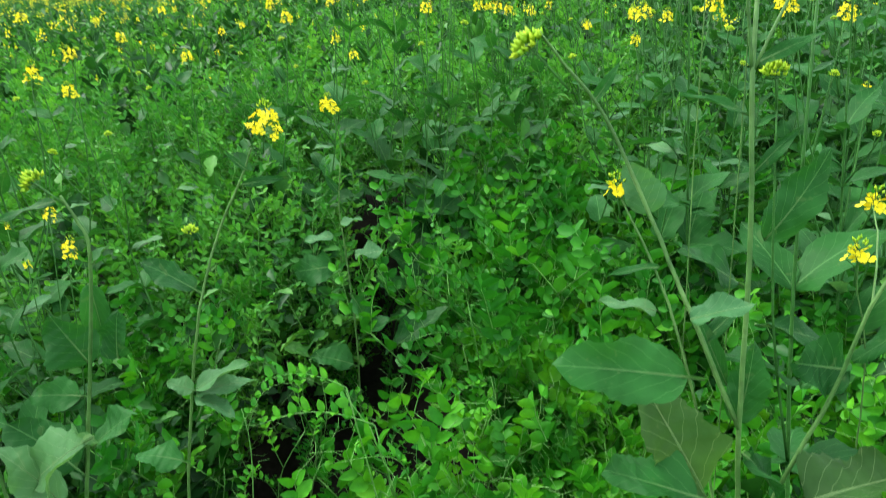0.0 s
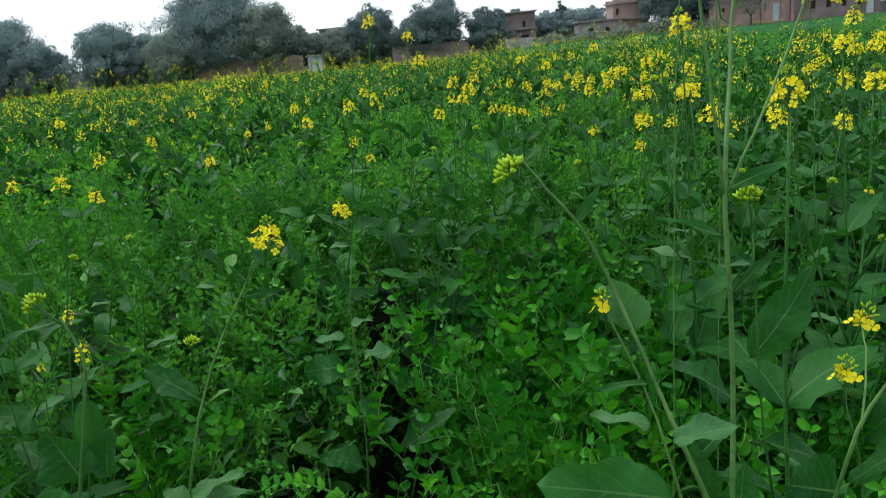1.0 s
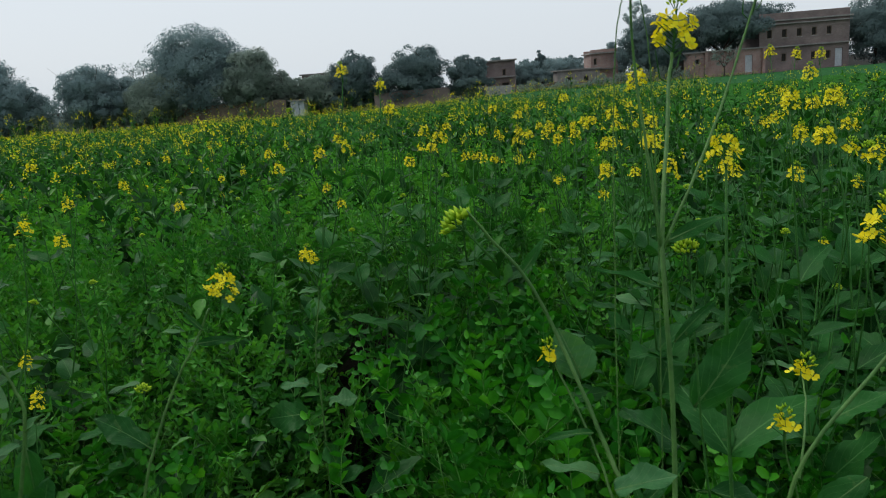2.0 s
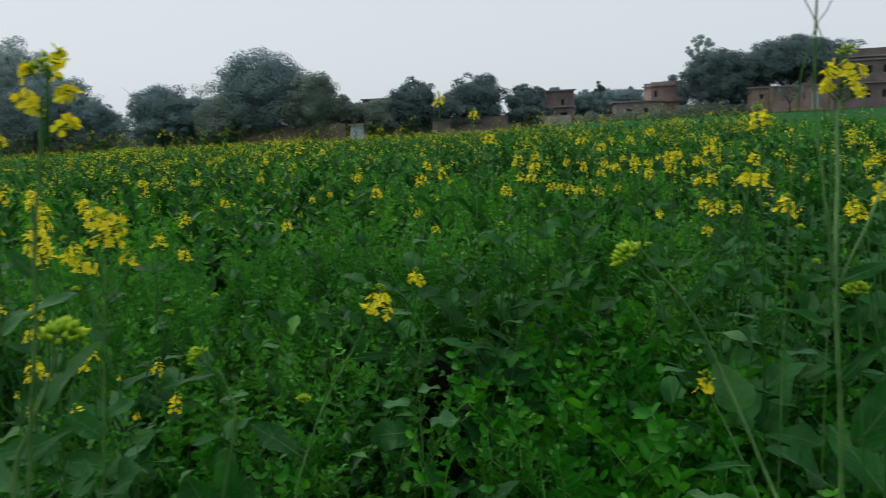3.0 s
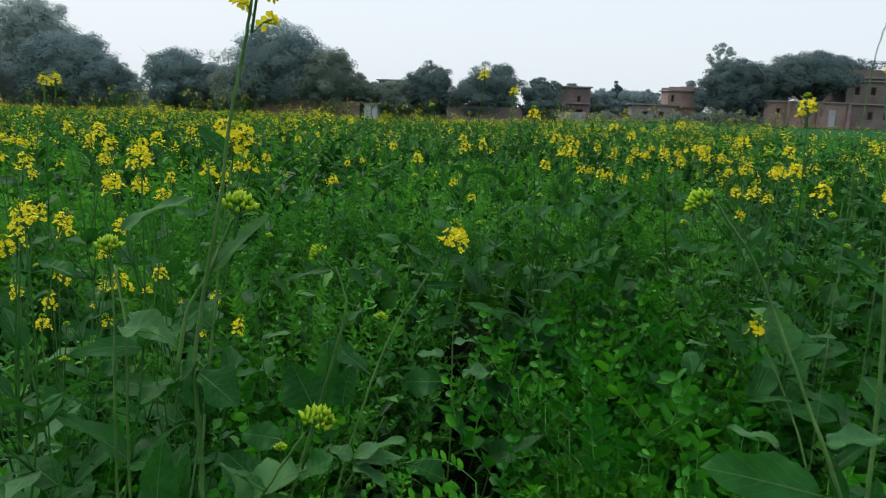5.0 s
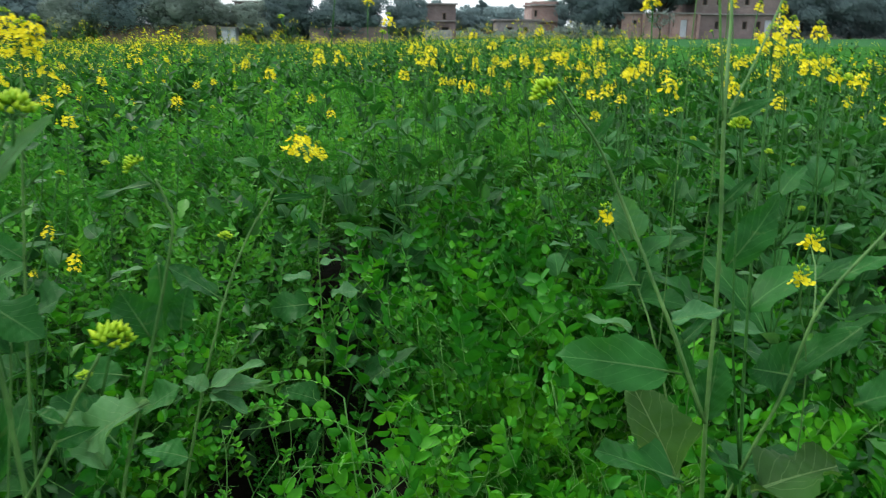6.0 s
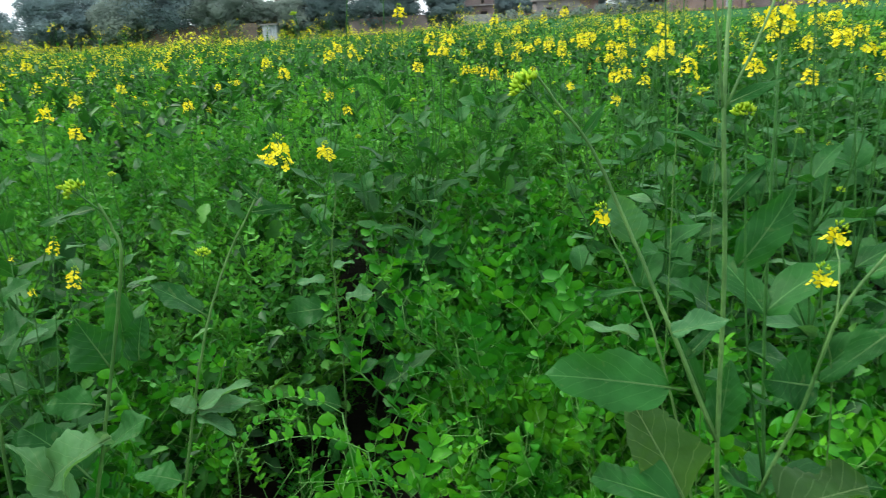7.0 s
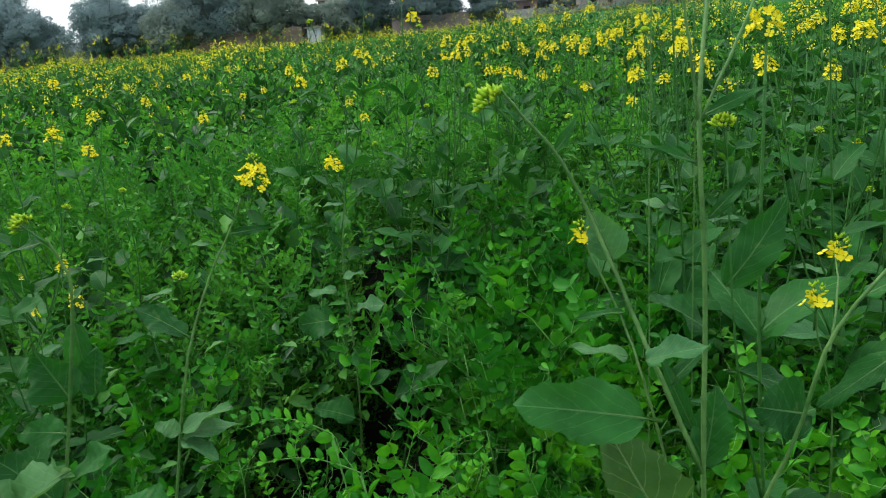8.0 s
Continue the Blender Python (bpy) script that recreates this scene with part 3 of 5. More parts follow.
def pea_leaf_shape(rng, fine=True, size=1.0, slim=1.0):
    """A pea's compound leaf along x: clasping stipules, two or three pairs of cupped leaflets, curling tendrils."""
    sh = Shape()
    size *= 1.16
    ln = rng.uniform(0.045, 0.078) * size
    pairs = rng.choice((2, 3, 3))
    sag = rng.uniform(-0.006, 0.018)
    path = [Vector((ln * f, rng.uniform(-0.003, 0.003), sag * math.sin(f * 2.4))) for f in (0, 0.36, 0.68, 1)]
    sh.tube([path[0], path[2], path[3]], [0.0012, 0.0009, 0.0006], 3, 1, False)
    for s in (-1, 1):
        leaflet(sh, (0, 0, 0), (0.6, s * 0.7, rng.uniform(0.1, 0.9)), (0, -s * 0.4, 1), rng.uniform(0.02, 0.033) * size, rng.uniform(0.014, 0.021) * size * slim, 0, fine)
    for i in range(pairs):
        p = path[min(3, i + 1)] if pairs == 3 else path[1 + 2 * i]
        cup = rng.uniform(-0.1, 1.1)
        for s in (-1, 1):
            leaflet(sh, p, (0.55, s * 0.8, cup + rng.uniform(-0.3, 0.3)), (rng.uniform(-0.5, 0.5), -s * 0.5 + rng.uniform(-0.5, 0.5), 1), rng.uniform(0.016, 0.028) * size, rng.uniform(0.0105, 0.0175) * size * slim, 0, fine)
    if fine is True:
        p = path[-1]
        for k in range(rng.choice((1, 2, 2))):
            a = rng.uniform(-0.9, 0.9)
            tl = rng.uniform(0.03, 0.07)
            curl = [p + Vector((tl * f * math.cos(a), tl * f * math.sin(a) + 0.007 * math.sin(f * 8), 0.012 * math.sin(f * 5) + 0.02 * f)) for f in (0, 0.3, 0.65, 1)]
            sh.tube(curl, [0.0006, 0.0005, 0.0005, 0.0004], 3, 1, False)
    return sh


def vetch_leaf_shape(rng):
    """A long arching leaf with five or six pairs of small folded leaflets."""
    sh = Shape()
    ln, arch = rng.uniform(0.11, 0.16), rng.uniform(0.03, 0.06)
    path = [Vector((ln * f, 0.012 * math.sin(f * 3), arch * math.sin(f * 2.7))) for f in (i / 8 for i in range(9))]
    sh.tube(path, taper(9, 0.0012, 0.0005), 3, 1, False)
    for i in range(2, 8):
        for s in (-1, 1):
            leaflet(sh, path[i], (0.5, s * 0.75, rng.uniform(0.5, 1.3)), (0, -s, 0.6), rng.uniform(0.014, 0.021), rng.uniform(0.008, 0.012), 0, True)
    curl = [path[-1] + Vector((0.04 * f, 0.008 * math.sin(f * 7), -0.018 * f + 0.01 * math.sin(f * 5))) for f in (0, 0.3, 0.65, 1)]
    sh.tube(curl, [0.0005, 0.0005, 0.0004, 0.0003], 3, 1, False)
    return sh


def pea_nodes(rng, height):
    """Where a pea shoot's leaves sit: place on the wavering stem and which way they point."""
    lean = (rng.uniform(-0.22, 0.22), rng.uniform(-0.22, 0.22))
    n = int(height / 0.04)
    line = [Vector((lean[0] * f * f + 0.02 * math.sin(f * 7 + lean[0] * 50), lean[1] * f * f + 0.02 * math.cos(f * 8), height * f)) for f in (i / n for i in range(n + 1))]
    turns = [i * 2.6 + rng.uniform(-0.6, 0.6) for i in range(n + 1)]
    return line, turns


def leaf_pose(rng, p, a, f):
    up = rng.uniform(0.1, 1.1) if f < 0.75 else rng.uniform(0.8, 3.0)
    return axes(p, (math.cos(a), math.sin(a), up), (rng.uniform(-0.6, 0.6), rng.uniform(-0.6, 0.6), 1))


PEA_MATS = [PEA_LEAF, PEA_STEM]
PEA_LEAVES = [pea_leaf_shape(random.Random(40 + i), True, 1.14).mesh("pea_leaf", PEA_MATS) for i in range(12)]
VETCH_LEAVES = [vetch_leaf_shape(random.Random(60 + i)).mesh("vetch_leaf", PEA_MATS) for i in range(5)]


def pea_variant(seed, height):
    """A pea plant: a thin wavering stem with a compound leaf at each joint, crowded and upright at the growing tip."""
    rng = random.Random(seed)
    root = empty("pea_plant", pose(0, 0, -30), "bright green pea plant with oval leaflets and curling tendrils", "plant", "pea plants")
    line, turns = pea_nodes(rng, height)
    sh = Shape()
    sh.tube(line, taper(len(line), 0.0023, 0.0014), 4)
    part("stem", sh, PEA_STEM, root)
    n = len(line)
    for i in range(max(1, n // 4), n):
        k = 0.85 + 0.4 * rng.random() - 0.25 * max(0, i / n - 0.7)
        part("leaf", PEA_LEAVES[rng.randrange(12)], None, root, m=leaf_pose(rng, line[i], turns[i], i / n) @ Matrix.Diagonal((k, k, k, 1)))
    return root


def vetch_variant(seed, height):
    """A slender vetch-like plant whose long leaves arch over its neighbours."""
    rng = random.Random(seed)
    root = empty("vetch_plant", pose(0, 0, -30), "slender plant with long arching leaves of small paired leaflets", "plant", "vetch plants")
    line, turns = pea_nodes(rng, height)
    sh = Shape()
    sh.tube(line, taper(len(line), 0.002, 0.001), 4)
    part("stem", sh, PEA_STEM, root)
    n = len(line)
    for i in range(n // 3, n, 2):
        part("leaf", VETCH_LEAVES[rng.randrange(5)], None, root, m=axes(line[i], (math.cos(turns[i]), math.sin(turns[i]), rng.uniform(0.1, 0.9)), (0, 0, 1)))
    return root


def pea_mass(seed, height, fine, size=0.98, slim=0.82):
    """One pea shoot as a single shape, for the mass of the crop."""
    rng = random.Random(seed)
    line, turns = pea_nodes(rng, height)
    sh = Shape()
    n = len(line)
    if fine:
        sh.tube(line[n // 3::2], taper(len(line[n // 3::2]), 0.0021, 0.0013), 3, 1, False)
    for i in range(max(n // 3, n - (11 if fine else 9)), n):
        lf = pea_leaf_shape(rng, fine, size, slim)
        k = rng.uniform(0.85, 1.15)
        m = leaf_pose(rng, line[i], turns[i], i / n) @ Matrix.Diagonal((k, k, k, 1))
        keep = [q for q in range(len(lf.f)) if fine or lf.m[q] == 0]
        n0 = len(sh.v)
        sh.v.extend(tuple(m @ Vector(p)) for p in lf.v)
        sh.uv.extend(lf.uv)
        sh.f.extend(tuple(v + n0 for v in lf.f[q]) for q in keep)
        sh.m.extend(lf.m[q] for q in keep)
    return sh


def mustard_mass(seed, height, leaves, blooms, size, petals=7, fine=False, buds=0):
    """A farther mustard plant as one light shape: crooked stem, blades, and heads of petal tufts or closed buds on forking shoots."""
    rng = random.Random(seed)
    sh = Shape()
    bow = Vector((rng.uniform(-0.12, 0.12), rng.uniform(-0.12, 0.12), 0))

    def on_stem(f):
        return bow * math.sin(f * 3.1) + Vector((0, 0, height * f))

    if blooms or buds:
        sh.tube([on_stem(f) for f in (0.2, 0.5, 0.75, 1.0)], [0.0045, 0.004, 0.003, 0.0018], 3, 1, False)
    for i in range(leaves):
        f = 0.3 + 0.58 * (i + rng.random()) / leaves
        a = i * 2.4 + rng.uniform(-0.5, 0.5)
        ln = rng.uniform(0.16, 0.27) * (1.2 - f) * size
        leaflet(sh, on_stem(f), (math.cos(a), math.sin(a), rng.uniform(0.0, 1.9)), (rng.uniform(-0.8, 0.8), rng.uniform(-0.8, 0.8), 1), ln, ln * rng.uniform(0.3, 0.58), 0, fine)
    for i in range(blooms + buds):
        a, r = i * 2.4, 0 if i == 0 else rng.uniform(0.03, 0.12)
        p = on_stem(1.0) if i == 0 else on_stem(0.9) + Vector((math.cos(a) * r, math.sin(a) * r, height * rng.uniform(-0.09, 0.1)))
        if i:
            sh.tube([on_stem(0.68), p - Vector((0, 0, 0.02))], [0.002, 0.0015], 3, 1, False)
        closed = i >= blooms
        for k in range(4 if closed else petals):
            d = Vector((rng.uniform(-1, 1), rng.uniform(-1, 1), rng.uniform(-1.3, 1)))
            q = p + d * (0.009 if closed else 0.024) * size
            e = Vector((rng.uniform(-1, 1), rng.uniform(-1, 1), rng.uniform(-0.4, 0.8)))
            leaflet(sh, q, e, d, (0.016 if closed else 0.0135) * size, (0.011 if closed else 0.0135) * size, 3 if closed and k else 2, False)
        leaflet(sh, p + Vector((0, 0, 0.012)), (0.3, 0.2, 1), (1, 0, 0), 0.018 * size, 0.012 * size, 3, False)
    return sh


# ---- the ground and the crop as a mass ----
def land(x, y):
    """The land falls away gently towards the grove, less so towards the village."""
    side = min(1, max(0, (x / max(y, 1) + 0.06) / 0.16))
    return -(0.95 - 0.65 * side) * min(1, max(0, (y - 22) / 58))


def relief(x, y):
    near = 0.03 * noise.noise((x * 2.1, y * 2.1, 0)) + 0.015 * noise.noise((x * 7, y * 7, 3))
    return near if x * x + y * y < 400 else land(x, y)


def graded(lo, hi, near, step, growth):
    """Grid lines that stand close about `near` and ever wider apart."""
    out, d, s = [near], 0.0, step
    while near + d < hi:
        d += s
        s *= growth
        out.append(min(near + d, hi))
    d, s = 0.0, step
    while near - d > lo:
        d += s
        s *= growth
        out.insert(0, max(near - d, lo))
    return out


def sheet(name, xs, ys, height, material, keep=None):
    sh = Shape()
    verts = [(x, y, height(x, y)) for y in ys for x in xs]
    n = len(xs)
    faces = []
    for j in range(len(ys) - 1):
        for i in range(n - 1):
            if keep is None or keep((xs[i] + xs[i + 1]) / 2, (ys[j] + ys[j + 1]) / 2):
                faces.append((j * n + i, j * n + i + 1, (j + 1) * n + i + 1, (j + 1) * n + i))
    sh.add(verts, faces)
    return new(name, sh.mesh(name, [material]))


ground = sheet("ground", graded(-700, 700, 0, 0.12, 1.07), graded(-300, 1500, 1.2, 0.12, 1.07), relief, SOIL_SHADED)
tagged(ground, "dark brown field soil, deepened for shade under the crops, running to the horizon", "ground", "", "structure")


def mustard_end(x, y):
    """How far the mustard reaches in this direction."""
    a = x / max(y, 1)
    f = min(1, max(0, (a + 0.12) / 0.2))
    return 80 + (43 - 80) * f


def in_field(x, y):
    return y < mustard_end(x, y)


def bed_height(x, y):
    """The tops of the low growth; it sinks away under the soil where the plants stand one by one."""
    r = math.hypot(x, y)
    ahead = min(1, max(0, (r - 6.0) / 6))
    aside = min(0.4, max(0, (r - 1.3) / 2.5)) * min(1, max(0, (abs(x) - 1.15 * y) / 0.8))
    lift = max(ahead, aside)
    lumps = 0.16 * noise.noise((x * 0.8, y * 0.8, 5)) + 0.13 * noise.noise((x * 2.7, y * 2.7, 9)) + (0.08 * noise.noise((x * 7.1, y * 7.1, 2)) if r < 12 else 0)
    return land(x, y) - 0.12 + min(1, lift * 6) * 0.2 + lift * (0.4 + lumps)


bed = sheet("crop_bed", graded(-95, 70, 0, 0.22, 1.018), graded(-40, 80, 1, 0.22, 1.02), bed_height, CROP, in_field)
tagged(bed, "dense low green mass of pea leaves under the mustard", "crop", "", "stuff")

wheat = sheet("wheat_field", graded(-14, 95, 10, 0.5, 1.03), graded(43, 87.6, 60, 0.5, 1.03),
              lambda x, y: land(x, y) + 0.42 + 0.1 * noise.noise((x * 0.5, y * 0.5, 1)) + 0.07 * noise.noise((x * 2.3, y * 2.3, 4)), WHEAT,
              lambda x, y: not in_field(x, y + 2) and x > -10)
tagged(wheat, "low green wheat beyond the mustard", "crop", "", "stuff")

verge = sheet("grass_verge", graded(-100, 0, -40, 0.6, 1.04), graded(79, 96, 84, 0.6, 1.05),
              lambda x, y: land(x, y) + 0.16 + 0.12 * noise.noise((x * 0.6, y * 0.6, 2)), WHEAT)
tagged(verge, "rough grass strip in front of the trees", "grass", "", "stuff")


def wedge(rng, r0, r1, spread):
    r = math.sqrt(rng.uniform(r0 * r0, r1 * r1))
    a = rng.uniform(-spread, spread)
    return r * math.sin(a), r * math.cos(a)


def gap_near(x, y):
    """The dark hollow between the near pea plants."""
    for ax, ay, r in ((-0.37, 1.15, 0.2), (-0.37, 1.42, 0.31), (-0.32, 1.7, 0.34), (-0.24, 1.95, 0.26), (-0.21, 2.2, 0.22), (-0.2, 2.45, 0.24), (-0.25, 2.7, 0.25), (-0.28, 2.95, 0.24), (-0.3, 3.2, 0.22)):
        if (x - ax) ** 2 + (y - ay) ** 2 < r * r:
            return True
    return False


# ---- distant trees ----
def tree(label, x, y, top, width, leaf, seed, shape="round", bare=False, low=0.12):
    """A tapered trunk, forking limbs and a crown of many small leaf sprays in uneven clumps."""
    rng = random.Random(seed)
    foot = land(x, y)
    root = empty("tree", pose(x, y, foot), label, "tree", "trees beyond the field")
    lift = Matrix.Translation((0, 0, -foot))
    sh = Shape()
    fork = top * (0.3 if shape not in ("spire", "airy") else 0.5)
    girth = 0.03 * top
    trunk = [(0, 0, foot - 0.3), (rng.uniform(-0.1, 0.1), 0, fork * 0.5), (rng.uniform(-0.25, 0.25), 0, fork)]
    sh.tube(spline(trunk, 4), taper(9, girth, girth * 0.65), 8)
    ends = []
    limbs = 6 if shape != "spire" else 4
    for i in range(limbs):
        a = i * 2.4 + rng.uniform(-0.4, 0.4)
        out = width * 0.5 * rng.uniform(0.35, 0.75)
        h = top * rng.uniform(0.55, 0.85)
        mid = (math.cos(a) * out * 0.5, math.sin(a) * out * 0.5, fork + (h - fork) * 0.45)
        end = (math.cos(a) * out, math.sin(a) * out, h)
        ln = spline([trunk[-1], mid, end], 4)
        sh.tube(ln, taper(len(ln), girth * 0.5, girth * 0.12), 5)
        ends.append(end)
        for k in range(3):
            b = ln[rng.randrange(3, len(ln))]
            t = b + Vector((rng.uniform(-1, 1), rng.uniform(-1, 1), rng.uniform(0.2, 1))) * width * 0.16
            sh.tube([b, t], [girth * 0.14, girth * 0.04], 4)
            if bare:
                for _ in range(5):
                    t2 = t + Vector((rng.uniform(-1, 1), rng.uniform(-1, 1), rng.uniform(0.1, 1))) * width * 0.13
                    sh.tube([b.lerp(t, rng.random()), t2], [girth * 0.06, girth * 0.02], 3)
    part("trunk", sh, BARK, root, m=lift)
    mid = {"round": 0.52 + low * 0.42, "airy": 0.6, "flat": 0.66, "spire": 0.74}[shape] * top
    half = {"round": 0.47 - low * 0.4, "airy": 0.4, "flat": 0.31, "spire": 0.26}[shape] * top
    if shape == "round" and not bare:
        mid, half = mid + foot * 0.5, half - foot * 0.5
    wide = width * 0.5
    rs = np.random.RandomState(seed)
    face = math.pi * wide * half
    thin = {"airy": 0.5, "spire": 0.3}.get(shape, 1.0) * (0.12 if bare else 1.0)

    def swell(d):
        """The crown's lumps, by direction."""
        return 0.97 + 0.28 * noise.noise((d[0] * 1.6 + seed, d[1] * 1.6, d[2] * 1.6)) + 0.2 * noise.noise((d[0] * 4.0, d[1] * 4.0 + seed, d[2] * 4.0))

    # boughs: uneven cushions of leaf sprays set over the crown, with looser leaves deep inside
    boughs = int(24 + 2.6 * face)
    d = rs.normal(size=(boughs, 3))
    d /= np.linalg.norm(d, axis=1)[:, None]
    skirt = 1 + 0.3 * (d[:, 2] < -0.1) * (shape == "round")
    q = np.array([swell(v) for v in d]) * rs.uniform(0.5, 0.95, boughs)
    q = np.minimum(q, 0.9)
    centre = d * q[:, None] * np.array([wide, wide, half]) * np.stack([skirt, skirt, skirt ** 0.5], 1) + np.array([0, 0, mid])
    size = np.clip(rs.uniform(0.15, 0.3, boughs) * min(wide, half * 1.3), 0.25, 1.4) * (0.75 if shape in ("airy", "spire") else 1)
    count = int(face * 420 * thin)
    who = rs.choice(boughs, count, p=size ** 2 / np.sum(size ** 2))
    n = rs.normal(size=(count, 3)) + d[who] * 0.5 + np.array([0, 0, 0.15])
    n /= np.linalg.norm(n, axis=1)[:, None]
    at = centre[who] + n * (size[who] * rs.uniform(0.35, 1.12, count) ** 0.7)[:, None] * np.array([1.15, 1.15, 0.8])
    deep = int(face * 42 * (thin if thin > 0.3 else 0))
    dn = rs.normal(size=(deep, 3))
    dn /= np.linalg.norm(dn, axis=1)[:, None]
    inner = dn * (rs.uniform(0, 1, deep) ** 0.4 * 0.68)[:, None] * np.array([wide, wide, half]) + np.array([0, 0, mid])
    at, n = np.concatenate([at, inner]), np.concatenate([n, dn])
    s = np.concatenate([rs.uniform(0.1, 0.21, count), rs.uniform(0.3, 0.5, deep)])[:, None]
    at[:, 2] = np.maximum(at[:, 2], foot + rs.uniform(0.05, 0.9, len(at)))
    e = np.cross(n, rs.normal(size=n.shape))
    e /= np.linalg.norm(e, axis=1)[:, None]
    w = np.cross(n, e)
    e = (e + n * rs.uniform(-0.3, 0.5, len(n))[:, None]) * s
    w = w * s * rs.uniform(0.35, 0.6, len(n))[:, None]
    verts = np.stack([at - e * 0.8 + w, at - e * 0.8 - w, at + e], 1).reshape(-1, 3)
    tris = np.arange(len(at) * 3).reshape(-1, 3)
    crown = tri_mesh("crown", verts, tris, np.zeros(len(tris), dtype=np.int32), [leaf])
    # the sprays of a bough lie like shingles and take the light together
    soft = n * 0.7 + (at - np.array([0, 0, mid])) / np.array([wide, wide, half]) * 0.8
    soft /= np.linalg.norm(soft, axis=1)[:, None] + 1e-6
    crown.normals_split_custom_set_from_vertices(np.repeat(soft, 3, axis=0).tolist())
    part("crown", crown, None, root, m=lift)
    return root


# The leaf materials carry the distance haze in their colour, palest at the grove.
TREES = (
    ("tall greyish tree with a thin ragged top", -64.3, 92, 14.8, 10.5, TREE_GREY_HAZE, "airy", False, 0.3),
    ("thin pale top of a gum tree above the grove", -68.5, 95, 11.4, 11, TREE_GREY_HAZE, "airy", False, 0.3),
    ("haze-dulled grey-green tree standing behind the pale-topped one", -62.5, 94, 10.4, 11, TREE_GREY_HAZE, "round", False, 0.02),
    ("haze-dulled grey-green low tree at the back of the grove", -68.5, 92, 8.6, 9, TREE_GREY_HAZE, "round", False, 0.02),
    ("broad haze-paled tree at the field's edge", -74, 90, 10.0, 12, TREE_GREY_HAZE, "round", False, 0.05),
    ("dark dense tree with a sloping crown", -57.5, 89, 9.6, 11.5, TREE_HAZED, "round", False, 0.03),
    ("low dark tree with a full crown", -52.8, 88, 6.6, 7.5, TREE_HAZED, "round", False, 0.02),
    ("rounded dark tree beside a gap in the grove", -44, 89, 7.6, 8.5, TREE_HAZED, "round", False, 0.02),
    ("small dark tree under the bare one", -39.2, 90, 5.6, 6.5, TREE_HAZED, "round", False, 0.02),
    ("nearly bare tree with thin twigs", -39, 94, 8.0, 6, TREE_GREY_HAZE, "round", True, 0.3),
    ("big dark tree with a wide lumpy crown", -31.2, 92, 11.0, 12.5, TREE_HAZED, "round", False, 0.1),
    ("olive tree in front of the big dark one", -35, 88.5, 5.8, 9, TREE_OLIVE_HAZE, "round", False, 0.06),
    ("olive feathery tree beside the big dark one", -24.2, 89, 7.6, 7.5, TREE_OLIVE_HAZE, "round", False, 0.12),
    ("small olive tree behind the mud wall", -20.8, 91, 4.9, 4.5, TREE_OLIVE_HAZE, "round", False, 0.1),
    ("dull bushy tree over the hut", -16.8, 92, 4.6, 6.5, TREE_OLIVE_HAZE, "round", False, 0.04),
    ("round dark tree behind a low wall", -11.8, 90, 6.6, 6.2, TREE_DEEP_HAZE, "round", False, 0.04),
    ("round dark tree with a flat top", -4.6, 90, 6.8, 7.8, TREE_DEEP_HAZE, "round", False, 0.06),
    ("small egg-shaped dark tree", 1.7, 89.5, 5.4, 5.0, TREE_DEEP_HAZE, "round", False, 0.02),
    ("small tree behind a brick house", 5.8, 100, 5.1, 4.5, TREE_DEEP_HAZE, "round", False, 0.1),
    ("low tree in a distant row", 9.2, 98, 4.0, 5.5, TREE_HAZED, "round", False, 0.02),
    ("slim tree standing above a distant row", 11.6, 100, 5.3, 1.8, TREE_DEEP_HAZE, "round", False, 0.2),
    ("low tree in a distant row", 14.0, 99, 4.2, 6.0, TREE_HAZED, "round", False, 0.02),
    ("low tree in a distant row", 17.6, 112, 4.6, 4.5, TREE_HAZED, "round", False, 0.02),
    ("small distant tree behind a house", 21.5, 104, 5.6, 4.5, TREE_HAZED, "round", False, 0.05),
    ("big dark tree beside the brick wall", 23.7, 91, 8.1, 7.2, TREE_DEEP_HAZE, "round", False, 0.05),
    ("thin grey top above the big dark tree", 23.0, 94, 10.6, 3.4, TREE_GREY_HAZE, "spire", False, 0.3),
    ("dark tree leaning over the brick wall", 27.2, 93, 7.0, 7.5, TREE_DEEP_HAZE, "round", False, 0.2),
    ("spreading flat-topped tree above the brick wall", 32.5, 92.5, 9.2, 12.5, TREE_DEEP_HAZE, "flat", False, 0.2),
    ("flat-topped dark tree behind the buildings", 40.5, 104, 9.6, 13, TREE_DEEP_HAZE, "flat", False, 0.2),
    ("dark tree past the tall building", 52, 94, 8.5, 9, TREE_DEEP_HAZE, "round", False, 0.05),
    ("bare-stemmed small tree in front of the brick wall", 31.0, 87, 3.6, 3.4, TREE_OLIVE_HAZE, "flat", True, 0.4),
    ("broad dark tree at the end of the village", 59, 95, 8.0, 10, TREE_DEEP_HAZE, "round", False, 0.03),
    ("low hazy tree at the end of the village", 67.5, 97, 5.8, 9, TREE_HAZED, "round", False, 0.03),
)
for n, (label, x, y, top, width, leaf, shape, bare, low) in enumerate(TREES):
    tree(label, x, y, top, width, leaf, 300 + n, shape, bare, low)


# undergrowth below the grove, in the haze-paled foliage colour
rng = random.Random(61)
bush = Shape()
